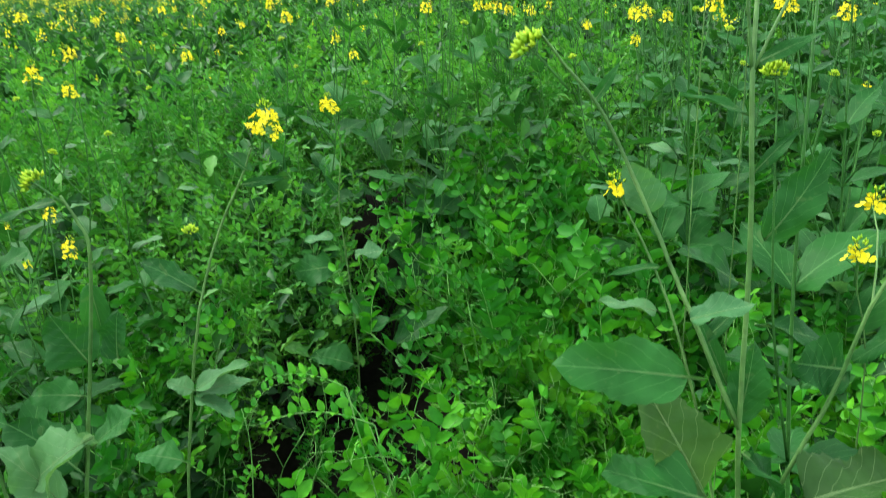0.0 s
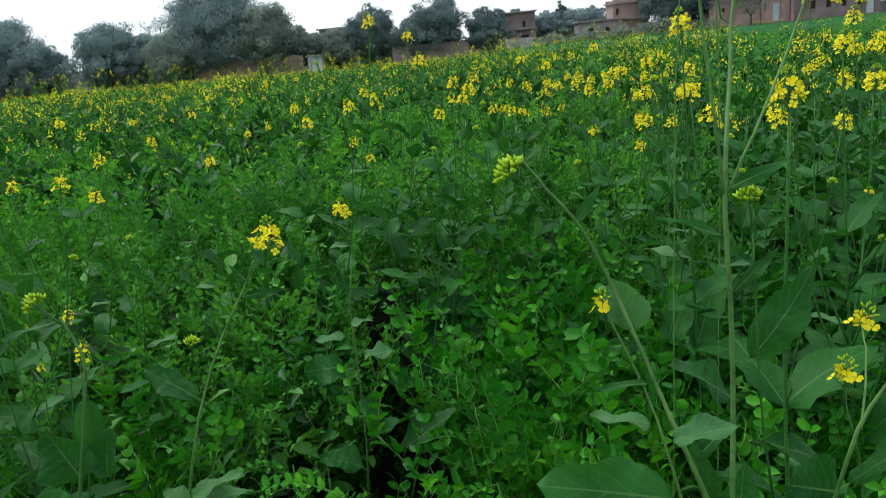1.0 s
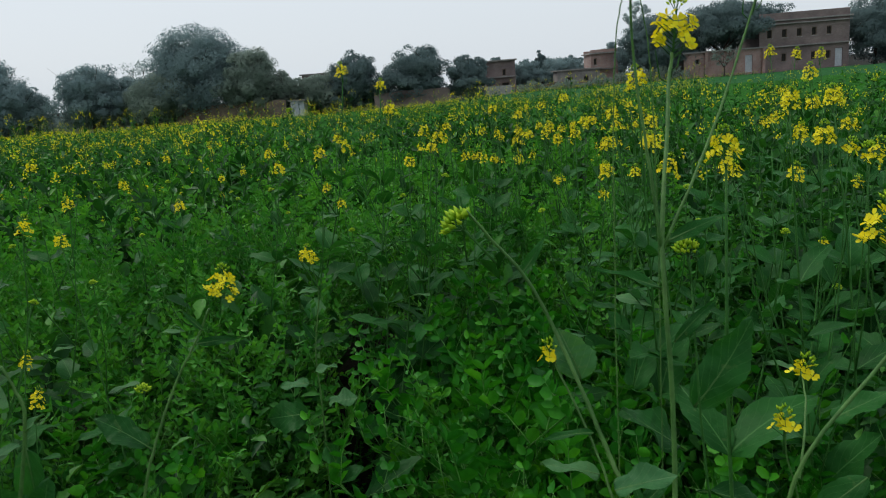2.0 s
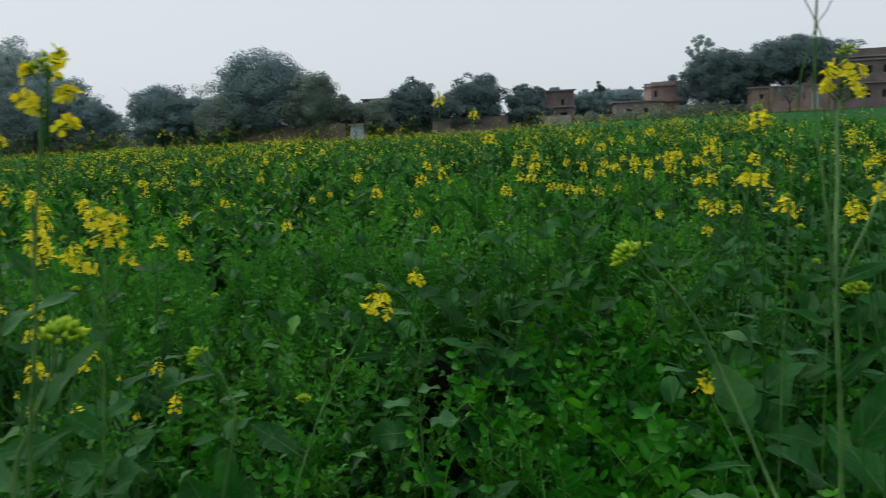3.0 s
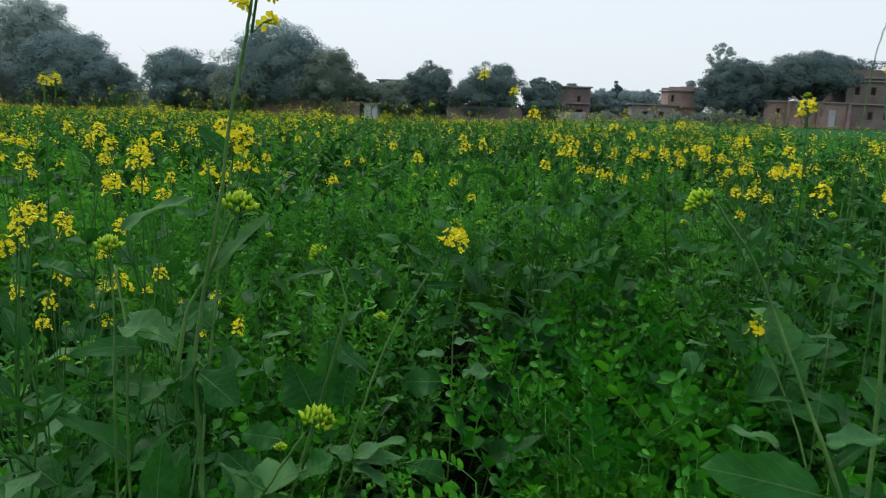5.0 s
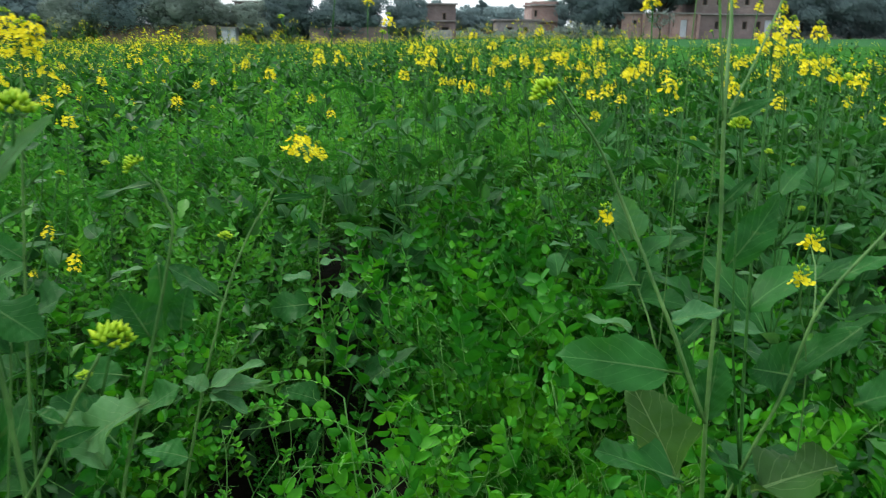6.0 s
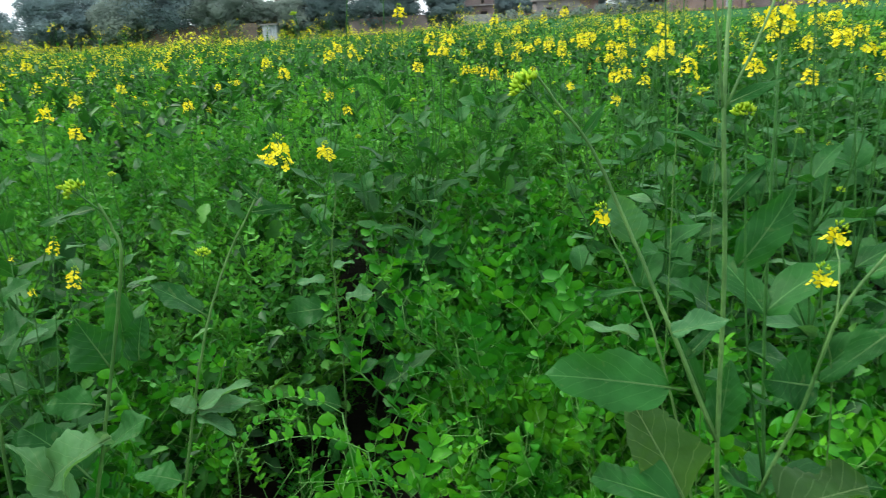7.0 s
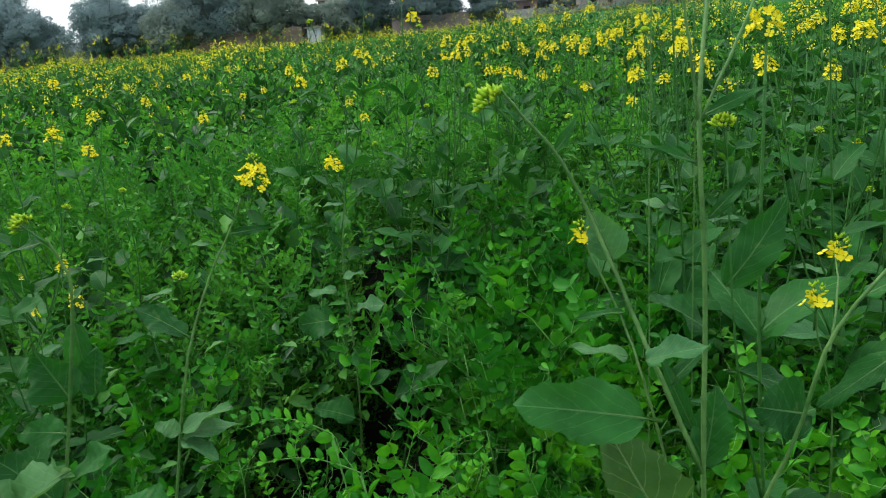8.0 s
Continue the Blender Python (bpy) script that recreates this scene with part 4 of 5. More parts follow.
for _ in range(11000):
    x, y = rng.uniform(-82, -33), rng.uniform(90, 94)
    top = 1.9 + 1.1 * noise.noise((x * 0.4, 0, 0)) + 0.5 * noise.noise((x * 1.7, 0, 0))
    s = rng.uniform(0.15, 0.32)
    leaflet(bush, (x, y, rng.uniform(land(x, y) + 0.05, max(0.4, top))), (rng.uniform(-1, 1), rng.uniform(-1, 1), rng.uniform(-1, 1)), (0, -0.6, 0.8), s * 1.6, s * 1.1, 0, False)
tagged(new("undergrowth", bush.mesh("undergrowth", [TREE_GREY_HAZE])), "dark tangled undergrowth below the trees", "bushes", "", "stuff")


# grey scrub along the foot of the village walls, in the hazed olive foliage
scrub = Shape()
for _ in range(5200):
    x, y = rng.uniform(7.2, 27), rng.uniform(86.2, 87.4)
    top = 0.9 + 0.7 * noise.noise((x * 0.5, 7, 0)) + 0.5 * noise.noise((x * 1.9, 7, 0)) + (0.7 if 18.5 < x < 26 else 0)
    s = rng.uniform(0.1, 0.2)
    leaflet(scrub, (x, y, rng.uniform(land(x, y) + 0.05, max(0.3, top))), (rng.uniform(-1, 1), rng.uniform(-1, 1), rng.uniform(-1, 1)), (0, -0.6, 0.8), s * 1.6, s * 0.9, 0, False)
tagged(new("scrub", scrub.mesh("scrub", [TREE_OLIVE_HAZE])), "grey-green scrub along the foot of the village walls", "bushes", "", "stuff")


# ---- distant walls and houses ----
def wall_pieces(sh, x0, x1, z0, z1, y0, y1, holes):
    """A wall with thickness, one skin round its openings."""
    xs = sorted({x0, x1, *(h[0] for h in holes), *(h[1] for h in holes)})
    zs = sorted({z0, z1, *(h[2] for h in holes), *(h[3] for h in holes)})
    full = {(i, j) for i in range(len(xs) - 1) for j in range(len(zs) - 1)
            if not any(h[0] < (xs[i] + xs[i + 1]) / 2 < h[1] and h[2] < (zs[j] + zs[j + 1]) / 2 < h[3] for h in holes)}
    at, verts, faces = {}, [], []

    def v(i, j, back):
        if (i, j, back) not in at:
            at[i, j, back] = len(verts)
            verts.append((xs[i], y1 if back else y0, zs[j]))
        return at[i, j, back]

    for i, j in sorted(full):
        faces.append((v(i, j, 0), v(i + 1, j, 0), v(i + 1, j + 1, 0), v(i, j + 1, 0)))
        faces.append((v(i, j + 1, 1), v(i + 1, j + 1, 1), v(i + 1, j, 1), v(i, j, 1)))
        for di, dj, (a, b), (c, d) in ((-1, 0, (0, 1), (0, 0)), (1, 0, (1, 0), (1, 1)), (0, -1, (0, 0), (1, 0)), (0, 1, (1, 1), (0, 1))):
            if (i + di, j + dj) not in full:
                faces.append((v(i + c, j + d, 0), v(i + a, j + b, 0), v(i + a, j + b, 1), v(i + c, j + d, 1)))
    sh.add(verts, faces)


def house(name, label, x, y, width, depth, height, material, windows=(), doors=(), ledges=(), parapet=0.0, base=-1.2):
    """A plain flat-roofed house facing the field: four walls, slab roof, recessed windows and doors."""
    root = empty(name, pose(x, y, 0), label, "house", "village buildings")
    holes = [(a, a + w, z, z + h) for a, w, z, h in (*windows, *doors)]
    sh = Shape()
    wall_pieces(sh, 0, width, base, height, 0, 0.3, holes)
    sh.box((0, depth - 0.3, base), (width, depth, height))
    sh.box((0, 0.3, base), (0.3, depth - 0.3, height))
    sh.box((width - 0.3, 0.3, base), (width, depth - 0.3, height))
    part("wall", sh, material, root, smooth=False)
    sh = Shape()
    sh.box((-0.25, -0.35, height), (width + 0.25, depth + 0.2, height + 0.16))
    part("roof", sh, CONCRETE, root, smooth=False)
    if parapet:
        for back in (0, depth - 0.2):
            sh = Shape()
            sh.box((0, back, height + 0.16), (width, back + 0.2, height + 0.16 + parapet))
            part("parapet", sh, material, root, smooth=False)
    for z in ledges:
        sh = Shape()
        sh.box((-0.1, -0.4, z), (width + 0.1, -0.003, z + 0.14))
        part("ledge", sh, CONCRETE, root, smooth=False)
    for a, w, z, h in windows:
        sh = Shape()
        for q0, q1 in (((a, 0.06, z), (a + 0.07, 0.16, z + h)), ((a + w - 0.07, 0.06, z), (a + w, 0.16, z + h)), ((a + 0.07, 0.06, z), (a + w - 0.07, 0.16, z + 0.07)), ((a + 0.07, 0.06, z + h - 0.07), (a + w - 0.07, 0.16, z + h))):
            sh.box(q0, q1)
        win = part("window", sh, WOOD, root, smooth=False)
        sh = Shape()
        sh.box((a + 0.07, 0.2, z + 0.07), (a + w - 0.07, 0.24, z + h - 0.07))
        part("pane", sh, DARKROOM, win, smooth=False)
        sh = Shape()
        sh.box((a - 0.08, -0.08, z - 0.08), (a + w + 0.08, -0.003, z - 0.003))
        part("sill", sh, CONCRETE, win, smooth=False)
    for a, w, z, h in doors:
        sh = Shape()
        sh.box((a + 0.03, 0.12, z), (a + w - 0.03, 0.18, z + h - 0.03))
        part("door", sh, SHUTTER, root, smooth=False)
    return root


def field_wall(name, label, x0, x1, y, height, material, seed, uneven=0.12, base=-1.2):
    """A free-standing field wall with an uneven top."""
    rng = random.Random(seed)
    sh = Shape()
    n = max(3, int((x1 - x0) / 0.8))
    tops = [height + rng.uniform(-1, 1) * uneven for _ in range(n + 1)]
    verts, faces = [], []
    for i in range(n + 1):
        x = x0 + (x1 - x0) * i / n
        verts += [(x, y, base), (x, y + 0.35, base), (x, y + 0.35, tops[i]), (x, y, tops[i])]
    for i in range(n):
        for k in range(4):
            faces.append((i * 4 + k, i * 4 + (k + 1) % 4, i * 4 + 4 + (k + 1) % 4, i * 4 + 4 + k))
    faces += [(3, 2, 1, 0), (n * 4, n * 4 + 1, n * 4 + 2, n * 4 + 3)]
    sh.add(verts, faces)
    ob = new(name, sh.mesh(name, [material], False))
    return tagged(ob, label, "wall", "", "structure")


field_wall("wall_mud", "long low brown mud wall before the trees", -33.5, -20.2, 88, 1.45, MUD, 1)
field_wall("wall_brick_low", "low reddish brick wall under round trees", -9.6, -0.6, 88, 1.35, BRICK_OLD, 2, 0.06)
field_wall("wall_plaster", "low pale plastered wall at the field's end", 3.6, 6.7, 87.6, 1.05, PLASTER, 3, 0.05)
field_wall("wall_earth", "low earthen bank wall in dull brown", 7.0, 20.5, 88, 0.9, MUD, 4, 0.1)
house("shed", "small white shed at the end of a mud wall", -19.7, 88.4, 1.6, 2.0, 1.15, WHITE, (), ((0.9, 0.5, -0.75, 1.85),))
house("hut", "low dull hut with a flat roof among bushes", -18.9, 93, 3.6, 3.5, 4.15, BRICK_OLD)
house("house", "low white building glimpsed under trees", -29, 93.5, 3.8, 3, 2.5, WHITE, ((1.2, 0.7, 1.1, 0.8),))
house("house", "low pale building between two trees", -53.2, 95, 6.5, 4, 1.9, PLASTER, ((2.0, 0.8, 0.7, 0.7),))
house("house", "low white wall-like building behind the field", -14.2, 93, 4.5, 3, 1.5, WHITE, ((1.0, 0.7, 0.5, 0.6), (2.6, 0.7, 0.5, 0.6)))
house("house", "small dull red brick house with a flat roof", 3.9, 92, 3.6, 4, 3.95, BRICK_OLD, ((2.0, 0.45, 2.2, 0.8), (1.9, 0.9, 0.7, 0.7)), (), (2.0,))
house("house", "long low grey building with a slab roof", 12.6, 92, 5.2, 4, 2.15, CONCRETE, ((1.0, 0.9, 0.7, 0.7), (3.2, 0.6, 0.7, 0.7)))
house("house", "two-storey brick house with a pale end wall", 16.9, 93, 3.3, 5, 3.9, BRICK, ((0.35, 0.4, 2.6, 0.8),), (), (2.0,), 0.35)
house("brick_outhouse", "long single-storey red brick building with a white door", 27.2, 89.5, 9.3, 4, 2.95, BRICK,
      ((1.4, 0.45, 1.7, 0.55), (5.9, 0.5, 1.5, 0.7)), ((7.2, 0.85, 0.3, 2.0),), (), 0.0)
for px in (29.6, 33.0, 36.3):
    sh = Shape()
    sh.box((px, 89.2, -1.2), (px + 0.35, 89.49, 2.95))
    tagged(new("wall_pier", sh.mesh("wall_pier", [BRICK], False)), "pale brick pier against the outhouse wall", "pier", "wall piers", "structure")
house("apartment_house", "old two-storey brick building with small dark windows", 36.6, 91, 10.6, 7, 5.9, BRICK_OLD,
      tuple((0.9 + i * 1.75, 0.6, 4.0, 0.95) for i in range(5)) + tuple((0.9 + i * 1.75, 0.6, 1.2, 0.95) for i in range(1, 5)), ((9.0, 0.9, 0.2, 2.1),), (2.9, 5.5), 0.8)

# rough posts along the grass strip
rng = random.Random(77)
for i in range(7):
    sh = Shape()
    h = rng.uniform(1.5, 1.9)
    lean = rng.uniform(-0.05, 0.05)
    sh.tube([(0, 0, -0.2), (lean, 0, h * 0.6), (lean * 1.6, 0.02, h)], [0.07, 0.06, 0.05], 6)
    post = new("fence_post", sh.mesh("fence_post", [WOOD], False))
    post.matrix_basis = pose(-66 + i * 2.6 + rng.uniform(-0.3, 0.3), 86, -0.85)
    tagged(post, "rough dark wooden post in the grass strip", "post", "fence posts")


# ---- the mustard plants that stand close by ----
hero_mustard(
    "tall pale-green mustard plant with broad toothed leaves among the peas",
    [
        ([(0.309, 0.8, 0.867), (0.302, 0.8, 0.969), (0.309, 0.83, 1.168), (0.308, 0.86, 1.358), (0.328, 0.915, 1.455), (0.346, 0.965, 1.525), (0.357, 0.99, 1.562)], 0.0058, 0.0024),
        ([(0.302, 0.8, 0.969), (0.253, 0.83, 1.098), (0.239, 0.85, 1.138), (0.199, 0.9, 1.249), (0.163, 0.915, 1.325), (0.127, 0.915, 1.372), (0.103, 0.91, 1.406)], 0.0042, 0.0018),
        ([(0.309, 0.86, 1.359), (0.363, 0.89, 1.457), (0.411, 0.93, 1.549), (0.44, 0.95, 1.621)], 0.0024, 0.0013),
        ([(0.307, 0.86, 1.359), (0.296, 0.87, 1.46), (0.286, 0.88, 1.56), (0.284, 0.88, 1.66), (0.288, 0.885, 1.73)], 0.0026, 0.0013),
        ([(0.284, 0.88, 1.645), (0.268, 0.88, 1.675), (0.25, 0.88, 1.715)], 0.0012, 0.0007),
        ([(0.284, 0.88, 1.64), (0.3, 0.885, 1.665), (0.322, 0.89, 1.71)], 0.0012, 0.0007),
        ([(0.291, 0.83, 0.842), (0.256, 0.86, 1.029), (0.231, 0.9, 1.122), (0.196, 0.94, 1.206)], 0.0036, 0.0016),
    ],
    [
        ((0.249, 0.77, 1.058), (0.102, 0.77, 1.093), 0.066, "lobed", CAM),
        ((0.264, 0.77, 0.89), (0.207, 0.77, 1.03), 0.08, "lobed olive", CAM),
        ((0.254, 0.74, 0.921), (0.148, 0.74, 0.975), 0.07, "lobed", UP),
        ((0.234, 0.78, 1.125), (0.297, 0.78, 1.142), 0.034, "ovate pale", UP),
        ((0.252, 0.97, 1.033), (0.179, 0.97, 1.058), 0.034, "ovate pale", UP),
        ((0.353, 0.9, 1.154), (0.43, 0.9, 1.244), 0.05, "ovate", CAM),
        ((0.315, 0.87, 1.363), (0.38, 0.87, 1.392), 0.016, "lance", CAM),
        ((0.227, 0.93, 1.186), (0.207, 0.93, 1.249), 0.045, "ovate pale", CAM),
        ((0.368, 0.98, 1.054), (0.293, 0.98, 1.114), 0.06, "lobed", UP),
        ((0.308, 0.82, 0.964), (0.327, 0.82, 1.056), 0.045, "ovate", CAM),
        ((0.365, 0.93, 1.027), (0.475, 0.93, 1.001), 0.045, "lobed", UP),
        ((0.305, 0.85, 0.992), (0.267, 0.85, 1.086), 0.02, "lance", CAM),
        ((0.311, 0.8, 0.933), (0.361, 0.8, 0.88), 0.06, "lobed", UP),
        ((0.309, 0.86, 1.313), (0.241, 0.86, 1.345), 0.016, "lance", UP),
        ((0.322, 0.87, 1.248), (0.366, 0.87, 1.297), 0.014, "lance", CAM),
        ((0.234, 0.9, 1.129), (0.173, 0.9, 1.134), 0.014, "lance", UP),
        ((0.161, 0.93, 1.322), (0.194, 0.93, 1.362), 0.012, "lance", CAM),
        ((0.278, 0.86, 1.05), (0.326, 0.86, 1.105), 0.02, "lance", UP),
    ],
    [
        ((0.359, 0.995, 1.578), "open", 1.05, (0.1, 0, 1)),
        ((0.113, 0.908, 1.394), "bud", 1.35, (-0.5, 0.1, 0.6)),
        ((0.439, 0.95, 1.63), "open", 0.85, (0.3, 0, 1)),
        ((0.288, 0.885, 1.735), "bud", 0.6, (0, 0, 1)),
        ((0.194, 0.94, 1.22), "young", 1.0, (-0.1, 0, 1)),
    ],
)
hero_mustard(
    "leaning mustard plant with drooping broad basal leaves",
    [
        ([(0.349, 0.8, 0.863), (0.403, 0.8, 1.011), (0.437, 0.8, 1.139), (0.543, 0.82, 1.263), (0.527, 0.82, 1.333)], 0.005, 0.002),
        ([(0.458, 0.86, 1.058), (0.444, 0.86, 1.11), (0.442, 0.86, 1.143)], 0.002, 0.001),
        ([(0.441, 0.82, 1.102), (0.483, 0.9, 1.145), (0.5, 0.95, 1.168)], 0.002, 0.001),
    ],
    [
        ((0.423, 0.82, 1.025), (0.371, 0.82, 1.037), 0.07, "ovate", CAM),
        ((0.355, 0.76, 0.888), (0.46, 0.76, 0.931), 0.11, "lobed olive", UP),
        ((0.44, 0.84, 1.019), (0.385, 0.84, 0.999), 0.03, "ovate", UP),
        ((0.531, 0.85, 1.079), (0.452, 0.85, 1.016), 0.035, "ovate", UP),
        ((0.489, 0.85, 1.153), (0.553, 0.85, 1.185), 0.035, "ovate", UP),
        ((0.541, 0.85, 0.959), (0.616, 0.85, 0.99), 0.06, "lobed", UP),
    ],
    [
        ((0.521, 0.82, 1.363), "open", 1.0, (0, 0, 1)),
        ((0.441, 0.86, 1.151), "young", 1.0, (0, 0, 1)),
        ((0.498, 0.95, 1.176), "young", 1.1, (0.2, -0.2, 1)),
    ],
)
hero_mustard(
    "slender curved mustard stem with one yellow flower head",
    [
        ([(-0.462, 1.04, 0.729), (-0.419, 1.04, 0.903), (-0.384, 1.04, 1.025), (-0.365, 1.06, 1.086), (-0.337, 1.08, 1.154), (-0.3, 1.09, 1.215), (-0.274, 1.09, 1.262)], 0.0042, 0.0017),
        ([(-0.422, 1.04, 0.857), (-0.379, 1.03, 0.936), (-0.348, 1.02, 1.006)], 0.0022, 0.001),
    ],
    [
        ((-0.292, 1.07, 1.217), (-0.228, 1.07, 1.225), 0.013, "lance", CAM),
        ((-0.283, 1.08, 1.233), (-0.311, 1.08, 1.261), 0.008, "lance", CAM),
        ((-0.394, 1, 0.938), (-0.315, 1, 0.985), 0.034, "ovate pale", UP),
        ((-0.392, 1, 0.934), (-0.31, 1.01, 0.952), 0.036, "ovate pale", UP),
        ((-0.394, 1, 0.93), (-0.335, 0.97, 0.915), 0.03, "ovate pale", UP),
        ((-0.396, 1, 0.937), (-0.43, 1, 0.955), 0.026, "ovate pale", UP),
        ((-0.383, 1.08, 1.051), (-0.456, 1.08, 1.116), 0.05, "lobed", UP),
        ((-0.428, 1, 0.81), (-0.495, 1, 0.846), 0.05, "lobed", UP),
    ],
    [
        ((-0.256, 1.09, 1.287), "open", 0.85, (0.2, 0, 1)),
        ((-0.357, 1.02, 1.17), "bud", 0.7, (0.1, 0, 1)),
    ],
)
hero_mustard(
    "mustard stem with a nodding unopened green head",
    [
        ([(-0.435, 0.76, 0.956), (-0.395, 0.76, 1.092), (-0.351, 0.76, 1.25), (-0.353, 0.76, 1.285), (-0.362, 0.76, 1.313)], 0.0046, 0.0016),
    ],
    [
        ((-0.45, 0.74, 0.971), (-0.487, 0.74, 1.061), 0.06, "ovate pale", UP),
        ((-0.368, 0.76, 1.308), (-0.428, 0.76, 1.297), 0.016, "lance", UP),
        ((-0.396, 0.78, 1.121), (-0.421, 0.78, 1.178), 0.055, "ovate", CAM),
        ((-0.392, 0.74, 1.057), (-0.475, 0.74, 1.013), 0.07, "lobed pale", UP),
        ((-0.345, 0.75, 1.247), (-0.328, 0.75, 1.267), 0.012, "lance pale", UP),
        ((-0.422, 0.78, 1.013), (-0.379, 0.78, 1.056), 0.045, "lobed", UP),
        ((-0.456, 0.8, 0.96), (-0.505, 0.8, 1.043), 0.07, "lobed", UP),
        ((-0.453, 0.85, 1.035), (-0.517, 0.85, 1.048), 0.04, "lobed", CAM),
        ((-0.383, 0.8, 1.204), (-0.384, 0.8, 1.108), 0.03, "ovate", CAM),
        ((-0.353, 0.76, 1.137), (-0.346, 0.76, 1.187), 0.032, "ovate", CAM),
    ],
    [
        ((-0.37, 0.76, 1.33), "bud", 0.8, (-0.5, 0, 0.5)),
    ],
)
hero_mustard(
    "tall mustard stem ending in sparse open yellow flowers",
    [
        ([(-0.447, 0.56, 1.212), (-0.449, 0.56, 1.258), (-0.434, 0.56, 1.342), (-0.419, 0.56, 1.412), (-0.408, 0.56, 1.483), (-0.392, 0.56, 1.552), (-0.384, 0.56, 1.597)], 0.0044, 0.0017),
        ([(-0.467, 0.56, 1.245), (-0.459, 0.57, 1.304), (-0.438, 0.57, 1.341), (-0.426, 0.58, 1.373), (-0.415, 0.58, 1.397)], 0.0034, 0.0016),
        ([(-0.556, 0.6, 1.217), (-0.552, 0.6, 1.288), (-0.552, 0.6, 1.327), (-0.554, 0.6, 1.349)], 0.003, 0.0014),
        ([(-0.567, 0.64, 1.156), (-0.564, 0.64, 1.225), (-0.57, 0.65, 1.269), (-0.597, 0.68, 1.319)], 0.003, 0.0016),
    ],
    [
        ((-0.438, 0.575, 1.345), (-0.384, 0.575, 1.404), 0.017, "ovate pale", CAM),
        ((-0.522, 0.56, 1.287), (-0.482, 0.56, 1.287), 0.034, "ovate pale", UP),
        ((-0.714, 0.9, 1.316), (-0.623, 0.9, 1.378), 0.03, "ovate pale", UP),
        ((-0.535, 0.6, 1.29), (-0.487, 0.6, 1.264), 0.03, "ovate pale", UP),
        ((-0.416, 0.57, 1.459), (-0.441, 0.57, 1.484), 0.014, "lance", CAM),
        ((-0.481, 0.6, 1.282), (-0.428, 0.6, 1.329), 0.014, "lance", UP),
        ((-0.594, 0.6, 1.326), (-0.634, 0.6, 1.341), 0.02, "lance", UP),
        ((-0.444, 0.56, 1.258), (-0.485, 0.56, 1.217), 0.03, "ovate", UP),
        ((-0.445, 0.56, 1.247), (-0.404, 0.56, 1.219), 0.04, "ovate", UP),
    ],
    [
        ((-0.384, 0.56, 1.593), "sparse", 1.05, (0.17, 0, 1)),
        ((-0.413, 0.58, 1.403), "bud", 1.15, (0.1, 0, 0.6)),
        ((-0.553, 0.6, 1.354), "bud", 0.9, (0, 0, 1)),
        ((-0.616, 0.7, 1.332), "bud", 0.6, (0, 0, 1)),
    ],
)
hero_mustard(
    "low mustard shoot with a bright yellow-green bud head",
    [
        ([(-0.374, 0.42, 1.139), (-0.344, 0.41, 1.185), (-0.31, 0.4, 1.243), (-0.288, 0.392, 1.277)], 0.0028, 0.0013),
        ([(-0.513, 0.65, 1.006), (-0.495, 0.65, 1.1), (-0.483, 0.65, 1.175)], 0.003, 0.0014),
    ],
    [
        ((-0.483, 0.649, 1.163), (-0.477, 0.649, 1.218), 0.032, "ovate", CAM),
        ((-0.486, 0.65, 1.168), (-0.502, 0.65, 1.207), 0.02, "ovate", CAM),
        ((-0.483, 0.65, 1.167), (-0.454, 0.65, 1.201), 0.018, "ovate", CAM),
        ((-0.55, 0.66, 1.002), (-0.55, 0.66, 1.11), 0.052, "ovate", CAM),
        ((-0.542, 0.67, 0.999), (-0.515, 0.67, 1.088), 0.03, "ovate", CAM),
        ((-0.32, 0.4, 1.224), (-0.342, 0.4, 1.237), 0.012, "lance", UP),
        ((-0.326, 0.4, 1.212), (-0.303, 0.4, 1.223), 0.014, "lance", CAM),
    ],
    [
        ((-0.285, 0.392, 1.284), "bud", 0.85, (0.3, 0, 1)),
        ((-0.326, 0.45, 1.232), "bud", 0.35, (0, 0, 1)),
    ],
)
hero_mustard(
    "mustard plant with grey-green leaves and a small flower head",
    [
        ([(-0.329, 1.8, 0.205), (-0.311, 1.85, 0.523), (-0.317, 1.9, 0.754), (-0.316, 1.9, 0.897), (-0.291, 1.9, 1.045), (-0.298, 1.9, 1.124)], 0.0045, 0.0016),
    ],
    [
        ((-0.282, 1.83, 0.778), (-0.208, 1.83, 0.791), 0.062, "ovate pale", UP),
        ((-0.312, 1.84, 0.86), (-0.257, 1.84, 0.88), 0.035, "ovate pale", UP),
        ((-0.339, 1.88, 0.815), (-0.417, 1.88, 0.809), 0.035, "ovate pale", UP),
        ((-0.327, 1.85, 0.744), (-0.45, 1.85, 0.737), 0.085, "lobed", CAM),
        ((-0.232, 1.8, 0.498), (-0.059, 1.8, 0.63), 0.075, "ovate", UP),
        ((-0.312, 1.9, 0.927), (-0.341, 1.9, 0.975), 0.02, "lance", CAM),
        ((-0.297, 1.8, 0.551), (-0.193, 1.8, 0.61), 0.06, "lobed", UP),
        ((-0.306, 1.8, 0.465), (-0.414, 1.8, 0.526), 0.07, "lobed", UP),
        ((-0.306, 1.82, 0.675), (-0.257, 1.82, 0.588), 0.08, "lobed", UP),
        ((-0.3, 1.75, 0.426), (-0.371, 1.75, 0.341), 0.07, "lobed", UP),
    ],
    [
        ((-0.306, 1.9, 1.143), "open", 0.85, (0, 0, 1)),
    ],
)
